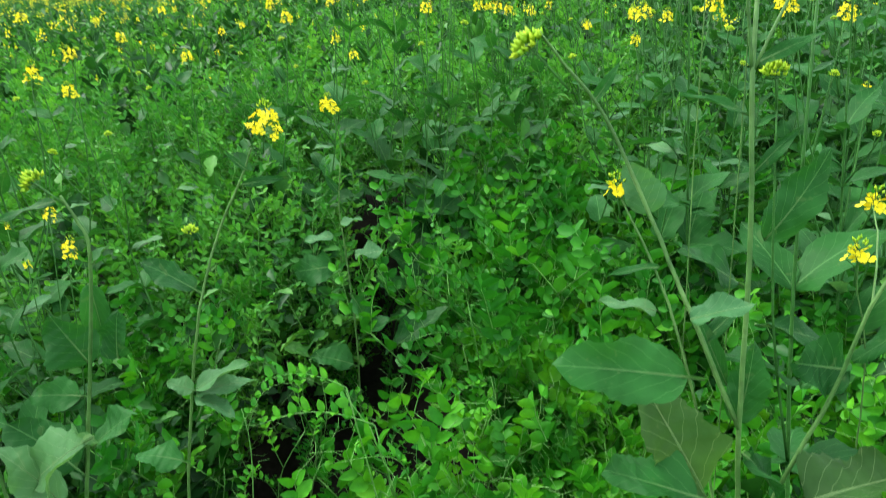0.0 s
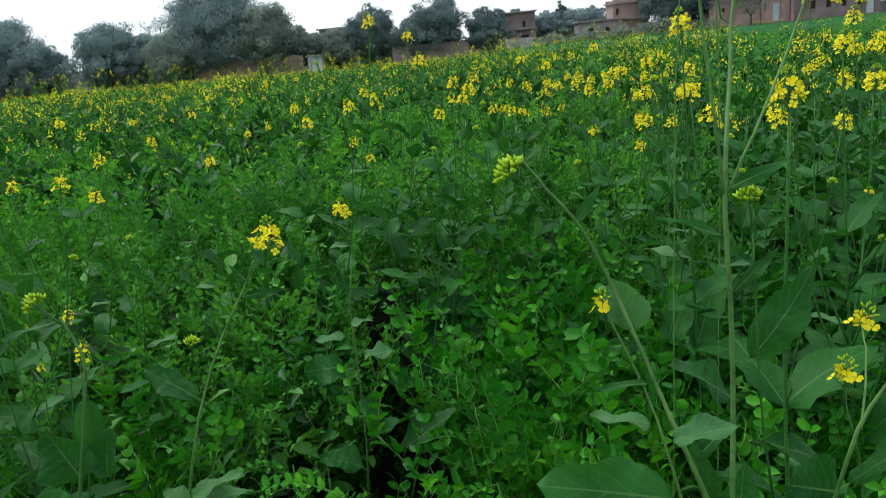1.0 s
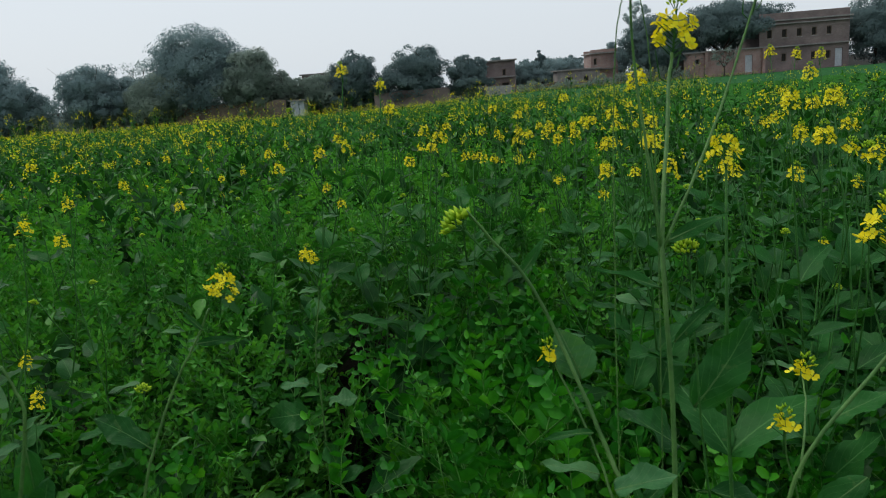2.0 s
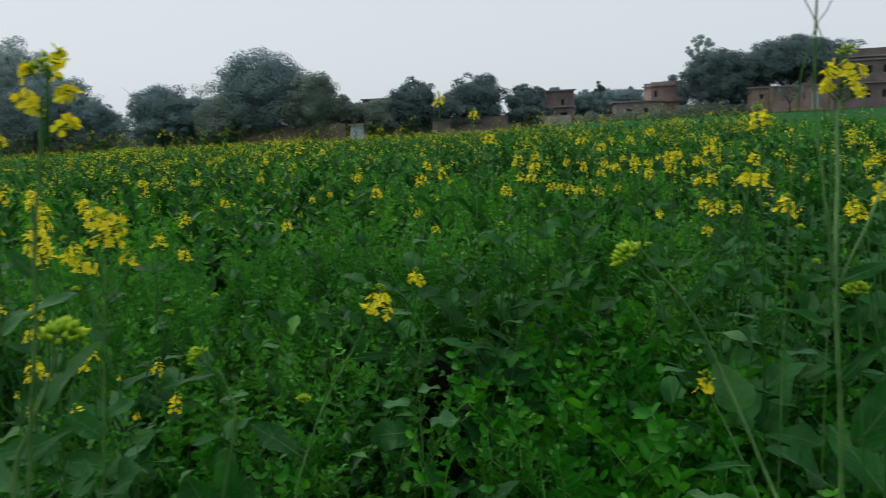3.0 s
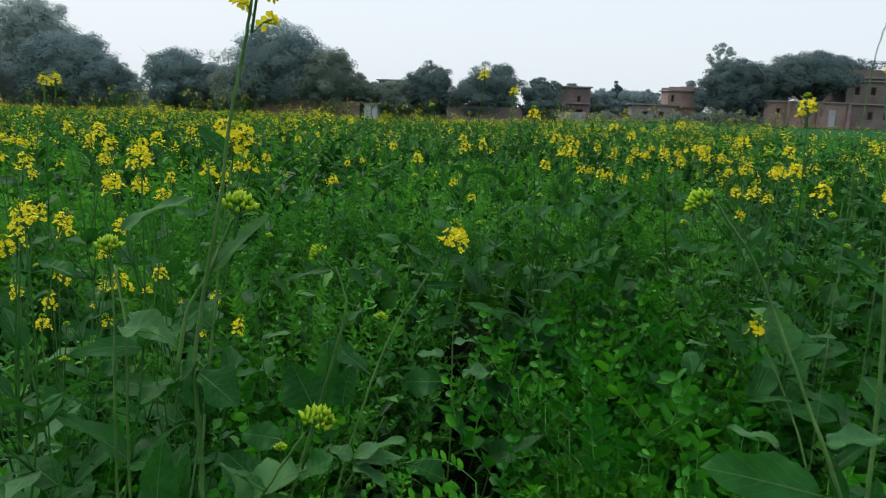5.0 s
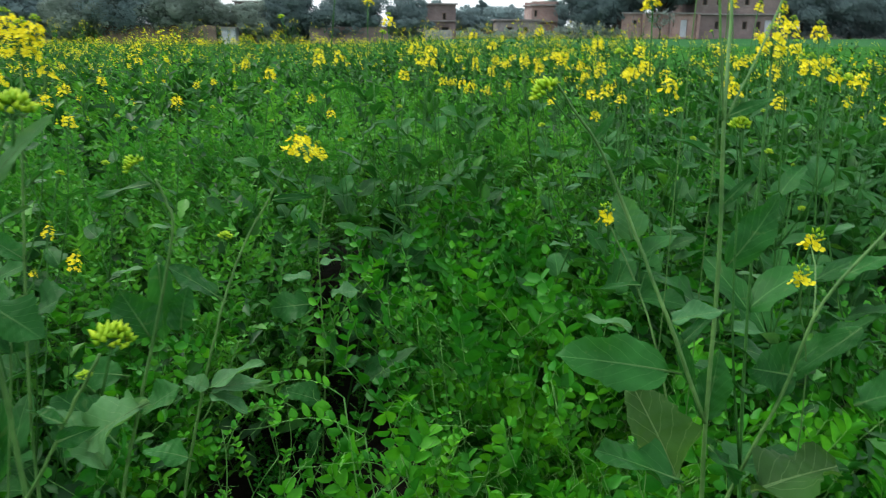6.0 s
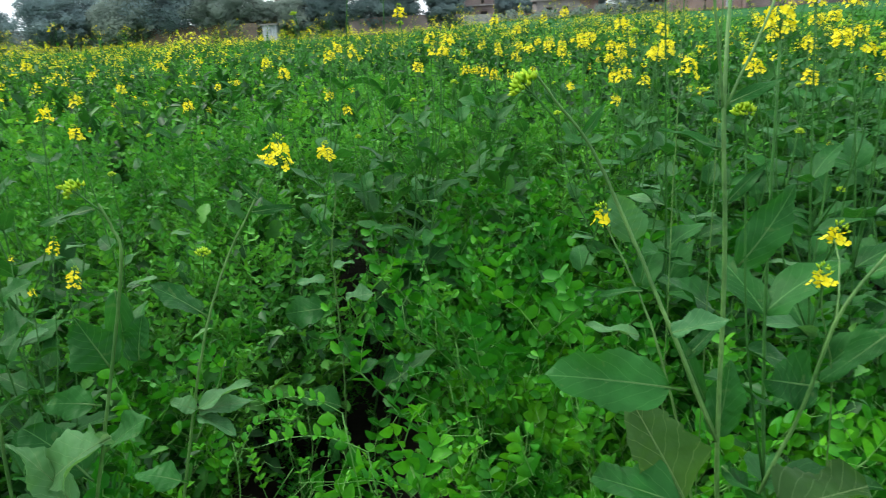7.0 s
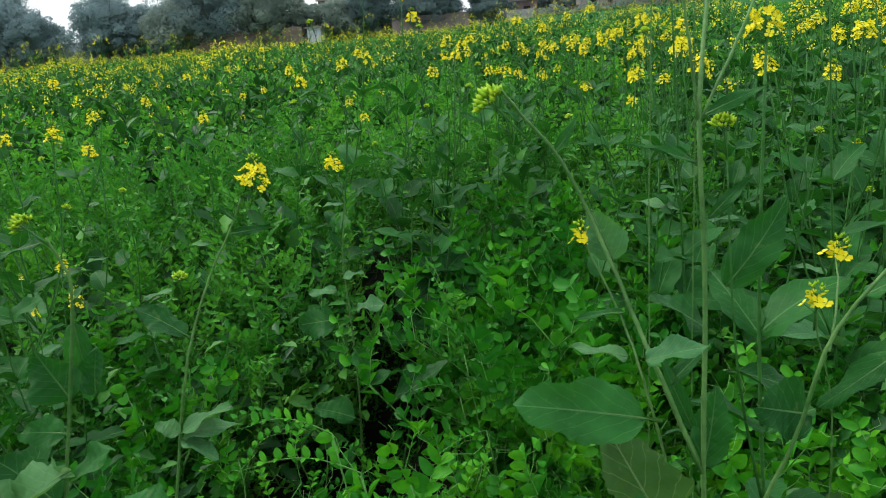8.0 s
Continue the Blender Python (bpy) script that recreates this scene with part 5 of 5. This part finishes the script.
hero_mustard(
    "mustard plant with a big bright yellow cluster",
    [
        ([(-0.567, 0.83, 1.062), (-0.554, 0.84, 1.199), (-0.54, 0.85, 1.332), (-0.527, 0.85, 1.423)], 0.0042, 0.0016),
        ([(-0.537, 0.85, 1.317), (-0.553, 0.85, 1.383), (-0.557, 0.85, 1.409)], 0.002, 0.001),
        ([(-0.533, 0.85, 1.369), (-0.507, 0.85, 1.398), (-0.502, 0.85, 1.418)], 0.002, 0.001),
    ],
    [
        ((-0.554, 0.84, 1.199), (-0.595, 0.84, 1.235), 0.03, "ovate", UP),
        ((-0.543, 0.85, 1.287), (-0.511, 0.85, 1.318), 0.02, "lance", UP),
        ((-0.559, 0.83, 1.126), (-0.509, 0.83, 1.16), 0.05, "lobed", UP),
        ((-0.559, 0.83, 1.157), (-0.612, 0.83, 1.13), 0.05, "lobed", UP),
    ],
    [
        ((-0.524, 0.85, 1.445), "open", 0.72, (0.1, 0, 1)),
        ((-0.534, 0.86, 1.463), "open", 0.6, (-0.2, 0, 1)),
        ((-0.515, 0.85, 1.459), "open", 0.55, (0.4, 0, 1)),
        ((-0.557, 0.85, 1.416), "young", 0.7, (-0.1, 0, 1)),
        ((-0.501, 0.85, 1.423), "young", 0.7, (0.2, 0, 1)),
    ],
)

def hero_vetch(label, shoots):
    """A vetch plant grown to shape: each shoot rises from the ground and ends in one long arching leaf from base to tip."""
    foot = Vector(shoots[0][0])
    root = empty("vetch_plant", pose(foot.x, foot.y, 0), label, "plant", "vetch plants")
    shift = Matrix.Translation((-foot.x, -foot.y, 0))
    for n, (base, tip) in enumerate(shoots):
        base, tip = Vector(base), Vector(tip)
        sh = Shape()
        line = spline([(foot.x + 0.01 * n, foot.y + 0.02, -0.01), (base.x + 0.03, base.y + 0.02, base.z * 0.5), base], 5)
        sh.tube(line, taper(len(line), 0.0021, 0.0014), 5)
        part("stem" if n == 0 else "branch", sh, PEA_STEM, root, m=shift)
        k = (tip - base).length / 0.135
        part("leaf", VETCH_LEAVES[n % 5], None, root, m=shift @ axes(base, tip - base, (0, -0.3, 1)) @ Matrix.Diagonal((k, k, k, 1)))
    return root


hero_vetch("pale vetch plant with arching leaves of folded leaflets", [((-0.198, 1.1, 0.86), (-0.335, 1.07, 0.885)), ((-0.165, 1.12, 0.77), (-0.335, 1.08, 0.8)), ((-0.12, 1.12, 0.66), (-0.2, 1.02, 0.76))])
hero_vetch("vetch plant leaning out over the dark hollow", [((-0.02, 1.62, 0.62), (-0.14, 1.56, 0.66)), ((0.0, 1.6, 0.74), (-0.1, 1.58, 0.84)), ((0.04, 1.5, 0.6), (-0.06, 1.4, 0.6))])
VARIANTS = {}
for seed, (kind, count) in enumerate((("full", 6), ("single", 3), ("leafy", 4))):
    VARIANTS[kind] = [mustard_variant(500 + seed * 20 + i, 1.3, kind) for i in range(count)]
WORDS = {"full": "branching mustard plant with several yellow flower heads", "single": "slim mustard plant with one yellow flower head",
         "leafy": "leafy mustard plant not yet in flower"}
for kind, plants in VARIANTS.items():
    for p in plants:
        tagged(p, WORDS[kind])
USED = set()
plant_rng = random.Random(9)


def set_mustard(x, y, tip, kind):
    """Stands a plant of this kind so that its top is at (x, y, tip)."""
    pick = plant_rng.choice(VARIANTS[kind])
    k = tip / 1.3
    wide = max(k, 0.85)
    turn = Euler((plant_rng.uniform(-0.13, 0.13), plant_rng.uniform(-0.13, 0.13), plant_rng.uniform(0, 6.28)))
    off = turn.to_matrix() @ Vector((0, 0, tip))
    m = Matrix.LocRotScale((x - off.x, y - off.y, -0.01), turn, (wide / pick.scale[0], wide / pick.scale[1], k / pick.scale[2]))
    if pick.name in USED:
        ob = copy_thing(pick, m)
    else:
        USED.add(pick.name)
        ob = pick
        ob.matrix_basis = m
    return ob


# heads that stand out, by where their tops are
LEFT_PATCH = ((-0.81, 1.14, 1.41), (-1.04, 1.15, 1.4), (-0.9, 0.95, 1.34), (-0.97, 1.0, 1.27), (-1.07, 1.7, 1.41), (-1.51, 2.0, 1.42),
              (-1.88, 2.4, 1.45), (-1.09, 1.3, 1.15), (-1.08, 1.45, 1.17), (-0.9, 1.2, 1.17), (-1.27, 1.6, 1.19), (-0.92, 1.4, 1.14), (-1.03, 1.15, 1.1),
              (-0.96, 1.5, 1.3), (-1.56, 2.2, 1.37), (-1.06, 2.2, 1.3), (-0.94, 1.91, 1.25))
RIGHT_PATCH = ((0.41, 0.96, 1.48), (0.72, 1.5, 1.49), (0.9, 1.7, 1.49), (0.84, 1.73, 1.31), (0.94, 1.8, 1.12), (0.62, 2.6, 1.43), (0.52, 2.2, 1.37), (0.49, 2.6, 1.36),
               (0.47, 1.63, 1.54), (0.46, 1.9, 1.32), (0.67, 2.3, 1.42), (1.06, 2.2, 1.35), (1.04, 1.9, 1.39), (0.47, 2.9, 1.33), (0.59, 2.0, 1.38), (0.55, 1.7, 1.36),
               (1.27, 2.6, 1.52), (1.63, 3.5, 1.58), (1.64, 3.8, 1.6), (1.59, 3.2, 1.56))
MIDDLE = ((0.27, 3.36, 1.33), (0.43, 3.98, 1.24), (0.05, 3.19, 1.4), (0.01, 2.36, 1.38), (-0.07, 2.5, 1.33), (-0.42, 3.22, 1.38), (-0.34, 2.4, 1.38), (-0.77, 3.4, 1.32),
          (-0.54, 2.65, 1.32), (-0.99, 3.73, 1.22), (-0.99, 3.38, 1.23), (-1.25, 3.44, 1.33), (-1.95, 4.3, 1.27), (-1.47, 2.73, 1.38), (-1.37, 2.18, 1.38), (-1.3, 1.87, 1.38),
          (-0.31, 2.84, 1.65), (-0.2, 3.05, 1.58), (-0.12, 2.51, 1.5), (0.6, 3.6, 1.45), (0.46, 3.29, 1.44), (0.25, 3.33, 1.44), (0.4, 3.76, 1.4), (-1.48, 5.5, 1.36),
          (-1.25, 5.5, 1.39), (-0.33, 2.63, 1.19), (1.05, 4.2, 1.38), (-0.77, 2.3, 1.26), (-0.42, 2.88, 1.22), (-1.99, 2.6, 1.56), (-2.07, 2.8, 1.57), (-2.35, 2.8, 1.5), (-1.22, 2.9, 1.29), (0.3, 3.7, 1.3), (0.36, 3.5, 1.29))
for i, (x, y, tip) in enumerate(LEFT_PATCH):
    set_mustard(x, y, tip, "full" if i in (1, 4, 5, 6, 8, 11) else "single")
for i, (x, y, tip) in enumerate(RIGHT_PATCH):
    set_mustard(x, y, tip, "full" if i in (1, 5, 6, 16) else "single")
for i, (x, y, tip) in enumerate(MIDDLE):
    set_mustard(x, y, tip, "full" if i in (0, 1, 18, 19, 20, 21, 26) else "single")
# dark leafy plants behind the near peas
for x, y, tip in ((-0.17, 2.5, 1.3), (-0.05, 2.65, 1.2), (0.14, 2.6, 1.28), (0.2, 2.8, 1.2), (0.5, 1.85, 1.1), (0.62, 1.8, 1.0),
                  (0.56, 2.1, 1.2), (0.75, 2.1, 1.15), (0.45, 2.6, 1.1), (0.95, 2.4, 1.2), (0.3, 2.8, 1.15)):
    set_mustard(x, y, tip, "leafy")
for _ in range(6):
    set_mustard(plant_rng.uniform(0.0, 1.4), plant_rng.uniform(2.5, 3.5), plant_rng.uniform(0.8, 1.15), "leafy")
for _ in range(62):
    set_mustard(plant_rng.uniform(0.9, 3.4), plant_rng.uniform(2.3, 5.4), plant_rng.uniform(0.95, 1.34), "leafy")
for _ in range(16):
    x, y = wedge(plant_rng, 2.5, 4.6, 0.8)
    set_mustard(x, y, plant_rng.uniform(0.75, 1.05), "leafy")
for _ in range(34):
    y = plant_rng.uniform(2.1, 3.8)
    set_mustard(y * plant_rng.uniform(0.36, 0.72), y, plant_rng.uniform(1.05, 1.32), "leafy")

# ---- pea plants close by, one by one ----
PEAS = [pea_variant(700 + i, 0.46 + 0.03 * (i % 4)) for i in range(8)]
VETCHES = [vetch_variant(780 + i, 0.4 + 0.05 * i) for i in range(4)]
PEA_SHAPES = [pea_mass(720 + i, 0.5 + 0.02 * i, "mid", 1.14, 0.95) for i in range(6)]
PEA_MIDDLE = [pea_mass(730 + i, 0.5 + 0.05 * i, "mid") for i in range(7)]
PEA_LIGHT = [pea_mass(740 + i, 0.62 + 0.05 * i, False, 1.45) for i in range(6)]
pea_rng = random.Random(21)
pea_used, near_rows, mid_rows, far_rows = set(), [], [], []


def pea_row(kinds, x, y, low, high, lean=0.3):
    return (kinds, x, y, -0.01, pea_rng.uniform(0, 6.28), pea_rng.uniform(-lean, lean), pea_rng.uniform(-lean, lean), pea_rng.uniform(low, high))


for _ in range(560):
    x, y = wedge(pea_rng, 0.45, 2.05, 0.8)
    if gap_near(x, y):
        continue
    if abs(x) < 0.75 and 0.75 < y < 1.9 and len(pea_used) < 225:
        k = pea_rng.uniform(0.88, 1.18) * (1 + 0.3 * noise.noise((x * 4, y * 4, 8)))
        pick = PEAS[len(pea_used) % 8]
        m = Matrix.LocRotScale((x, y, -0.01), Euler((pea_rng.uniform(-0.25, 0.25), pea_rng.uniform(-0.25, 0.25), pea_rng.uniform(0, 6.28))), [k / s for s in pick.scale])
        if len(pea_used) >= 8:
            copy_thing(pick, m)
        else:
            pick.matrix_basis = m
        pea_used.add((x, y))
    else:
        near_rows.append(pea_row(pea_rng.randrange(6), x, y, 0.95, 1.18))
# low shoots in the shade of the hollow
for _ in range(110):
    x, y = pea_rng.uniform(-0.58, -0.03), pea_rng.uniform(0.9, 3.2)
    near_rows.append(pea_row(pea_rng.randrange(6), x, y, 0.22, 0.5, 0.4))
# vetch between the peas and over the edge of the hollow
for i in range(26):
    x, y = pea_rng.uniform(-0.7, -0.1) if i % 3 else pea_rng.uniform(0.1, 0.6), pea_rng.uniform(1.0, 1.7)
    k = pea_rng.uniform(0.95, 1.25)
    pick = VETCHES[i % 4]
    m = Matrix.LocRotScale((x, y, -0.01), Euler((pea_rng.uniform(-0.2, 0.2), pea_rng.uniform(-0.2, 0.2), pea_rng.uniform(0, 6.28))), [k / v for v in pick.scale])
    if i >= 4:
        copy_thing(pick, m)
    else:
        pick.matrix_basis = m
for _ in range(150):
    x, y = pea_rng.uniform(-0.06, 0.8), pea_rng.uniform(1.6, 2.65)
    if not gap_near(x, y):
        near_rows.append(pea_row(pea_rng.randrange(6), x, y, 1.1, 1.38, 0.15))
for _ in range(1350):
    x, y = wedge(pea_rng, 1.9, 3.9, 0.72)
    if not gap_near(x, y) and not (((2.55 < y < 3.7 and -0.4 < x < 1.4) or x > 0.8) and pea_rng.random() < (0.95 if x > 0.8 else 0.1)):
        mid_rows.append(pea_row(min(6, max(0, int(3.2 * (math.hypot(x, y) - 1.9) + pea_rng.uniform(-0.5, 2.5)))), x, y, 1.0, 1.25))
for _ in range(3300):
    x, y = wedge(pea_rng, 3.5, 10, 0.72)
    clump = noise.noise((x * 0.55, y * 0.55, 7)) + 0.4 * noise.noise((x * 1.7, y * 1.7, 2))
    if clump > -0.25 and not (x > 0.16 * y and y < 9 and pea_rng.random() < (0.96 if x > 0.24 * y else 0.5)):
        far_rows.append(pea_row(pea_rng.randrange(6), x, y, 0.8 + 0.25 * clump, 1.02 + 0.4 * clump, 0.35))
# the crop goes on beside and behind
for _ in range(900):
    a, r = pea_rng.uniform(0, 6.28), math.sqrt(pea_rng.uniform(0.5, 30))
    x, y = r * math.sin(a), r * math.cos(a)
    if abs(x) > 0.98 * y:
        far_rows.append(pea_row(pea_rng.randrange(6), x, y, 0.8, 1.1, 0.2))
scatter("pea_crop", PEA_SHAPES, near_rows, PEA_MATS, "bright green tangled pea plants covering the soil", "crop")
# middle and far peas take the lightened copy of the leaf colour
scatter("pea_crop", PEA_MIDDLE, mid_rows, [PEA_FAR_LIT, PEA_STEM], "thick growth of pea plants among mustard", "crop")
scatter("pea_crop", PEA_LIGHT, far_rows, [PEA_FAR_LIT, PEA_STEM], "green pea plants filling the field between mustard", "crop")

# ---- the mustard farther off ----
MASS_MATS = [MUST_FAR, STALK, PETAL, BUD]
must_rng = random.Random(33)


def stand(r):
    """How tall the mustard stands at this distance: lower where the field was sown later."""
    return 1.2 - 0.2 * min(1, max(0, (r - 5) / 15)) - 0.22 * min(1, max(0, (r - 20) / 40))


def in_bloom(x, y):
    """How much of the mustard has come into flower: most of it far off and to the east, little in the middle."""
    a, r = x / max(y, 0.5), math.hypot(x, y)
    if r < (4.6 if a > 0.14 else 6.5 if a > -0.3 else 5.0):
        return 0.0
    if a > 0.34 and r > 9:
        return 0.1
    side = 0.45 if a > 0.14 else 0.14 if a > -0.3 else 0.45
    far = min(1, max(0, (r - 9) / 15))
    return side + (1 - side) * far


def mustard_rows(count, r0, r1, kinds, low, high, bloom=False):
    out = []
    for _ in range(count):
        x, y = wedge(must_rng, r0, r1, 0.85)
        clump = noise.noise((x * 0.7, y * 0.7, 3))
        if gap_near(x, y) or bloom and must_rng.random() > in_bloom(x, y) * (0.75 + 0.9 * clump):
            continue
        if in_field(x, y) and (r1 > 40 or clump > must_rng.uniform(-0.45, 0.2)):
            out.append((must_rng.randrange(kinds), x, y, land(x, y), must_rng.uniform(0, 6.28), must_rng.uniform(-0.14, 0.14), must_rng.uniform(-0.14, 0.14),
                        stand(math.hypot(x, y)) * must_rng.uniform(low, high) * (1 + 0.12 * clump) * (1.28 if 10 < r0 < 30 and must_rng.random() < 0.06 else 1)))
    return out


shapes = [mustard_mass(820 + i, 1.0, 16, 0, 1.15, 7, "lobe") for i in range(6)]
scatter("mustard_leaves", shapes, mustard_rows(430, 2.4, 5.5, 6, 0.6, 0.88), MASS_MATS, "dark green mustard leaves crowded above the peas", "crop")
shapes = [mustard_mass(825 + i, 1.0, 13, 0, 0.8, 7, "lobe") for i in range(6)]
low_rows = []
for side, count in ((-1, 130), (1, 90)):
    for _ in range(count):
        a, r = side * must_rng.uniform(0.2 if side < 0 else 0.36, 0.8), must_rng.uniform(1.1, 2.5)
        x, y = r * math.sin(a), r * math.cos(a)
        if not gap_near(x, y):
            low_rows.append((must_rng.randrange(6), x, y, 0, must_rng.uniform(0, 6.28), must_rng.uniform(-0.2, 0.2), must_rng.uniform(-0.2, 0.2), must_rng.uniform(0.55, 0.85)))
for _ in range(380):
    a, r = must_rng.uniform(0.2, 0.86), must_rng.uniform(2.2, 7)
    low_rows.append((must_rng.randrange(6), r * math.sin(a), r * math.cos(a), 0, must_rng.uniform(0, 6.28), must_rng.uniform(-0.2, 0.2), must_rng.uniform(-0.2, 0.2), must_rng.uniform(0.5, 0.8)))
scatter("mustard_leaves", shapes, low_rows, MASS_MATS, "young upright mustard leaves mixed among the near peas", "crop")
shapes = [mustard_mass(830 + i, 1.0, 18, 0, 1.15, 7, "mid", 1 if i in (1, 3, 5) else 0) for i in range(6)]
scatter("mustard_leaves", shapes, mustard_rows(2000, 4.5, 15, 6, 0.68, 1.02), MASS_MATS, "green flowerless mustard filling the field", "crop")
shapes = [mustard_mass(800 + i, 1.0, 9, 2 + i % 4, 0.88, 10, "mid", 1 + i % 2) for i in range(6)]
scatter("mustard_crop", shapes, mustard_rows(900, 4.0, 15, 6, 0.94, 1.2, True), MASS_MATS, "scattered mustard in yellow flower across the field", "crop")
shapes = [mustard_mass(840 + i, 1.0, 4, (2, 4, 1, 3, 3, 1)[i], 1.0, 6, False, (2, 1, 2, 0, 1, 2)[i]) for i in range(6)]
plain = [mustard_mass(850 + i, 1.0, 9, 0, 1.3) for i in range(4)]
scatter("mustard_leaves", plain, mustard_rows(1600, 13.5, 34, 4, 0.75, 1.05), MASS_MATS, "green mustard not yet in flower farther off", "crop")
scatter("mustard_crop", shapes, mustard_rows(4600, 13.5, 34, 6, 0.84, 1.2, True), MASS_MATS, "distant band of mustard in yellow flower", "crop")
shapes = [mustard_mass(860 + i, 1.0, 4, 4 + i % 3, 1.6, 4, False, 2) for i in range(6)]
scatter("mustard_crop", shapes, mustard_rows(4400, 33, 96, 6, 0.86, 1.22, True), MASS_MATS, "far edge of the flowering mustard field", "crop")
strip_rows = []
for _ in range(520):
    x, y = must_rng.uniform(-6.5, 33), must_rng.uniform(77, 85.5)
    strip_rows.append((must_rng.randrange(6), x, y, land(x, y), must_rng.uniform(0, 6.28), 0, 0, must_rng.uniform(0.62, 0.85)))
scatter("mustard_crop", shapes, strip_rows, MASS_MATS, "narrow strip of flowering mustard before the village walls", "crop")
shapes = [mustard_mass(870 + i, 1.0, 5, 1 + i % 3, 0.75, 8, False, i % 2) for i in range(6)]
tall_rows = []
for _ in range(260):
    x, y = wedge(must_rng, 7, 32, 0.8)
    if x > 0.34 * y and y > 8:
        continue
    tall_rows.append((must_rng.randrange(6), x, y, land(x, y), must_rng.uniform(0, 6.28), must_rng.uniform(-0.1, 0.1), must_rng.uniform(-0.1, 0.1), must_rng.uniform(1.3, 1.62)))
scatter("mustard_crop", shapes, tall_rows, MASS_MATS, "taller mustard standing out above the field", "crop")
stem_rows = []
for a0, a1, r0, r1, count in ((0.16, 0.66, 3.0, 7.0, 60), (-0.5, 0.14, 4.6, 8.5, 34)):
    for _ in range(count):
        a, r = must_rng.uniform(a0, a1), must_rng.uniform(r0, r1)
        stem_rows.append((must_rng.randrange(6), r * math.sin(a), r * math.cos(a), 0, must_rng.uniform(0, 6.28), must_rng.uniform(-0.12, 0.12), must_rng.uniform(-0.12, 0.12), must_rng.uniform(1.12, 1.4)))
shapes = [mustard_mass(890 + i, 1.0, 7, 1 + i % 2, 0.6, 10, "mid", 1) for i in range(6)]
scatter("mustard_crop", shapes, stem_rows, MASS_MATS, "thin upright mustard stems with small flower heads", "crop")
rows = []
for _ in range(620):
    a, r = must_rng.uniform(0, 6.28), math.sqrt(must_rng.uniform(3, 150))
    x, y = r * math.sin(a), r * math.cos(a)
    if abs(x) > 1.02 * y:
        rows.append((must_rng.randrange(6), x, y, 0, must_rng.uniform(0, 6.28), 0.03, -0.03, must_rng.uniform(0.9, 1.25)))
shapes = [mustard_mass(880 + i, 1.0, 9, 2 + i % 3, 0.9) for i in range(6)]
scatter("mustard_crop", shapes, rows, MASS_MATS, "flowering mustard standing in the rest of the field", "crop")
# the same growth goes on at both sides and behind
low_rows = []
for _ in range(2600):
    a, r = must_rng.uniform(0, 6.28), math.sqrt(must_rng.uniform(0.5, 70))
    x, y = r * math.sin(a), r * math.cos(a)
    if abs(x) > 0.9 * y:
        low_rows.append((must_rng.randrange(4), x, y, 0, must_rng.uniform(0, 6.28), must_rng.uniform(-0.2, 0.2), must_rng.uniform(-0.2, 0.2), must_rng.uniform(0.5, 0.85)))
scatter("mustard_leaves", plain, low_rows, MASS_MATS, "leafy young mustard over the rest of the field", "crop")
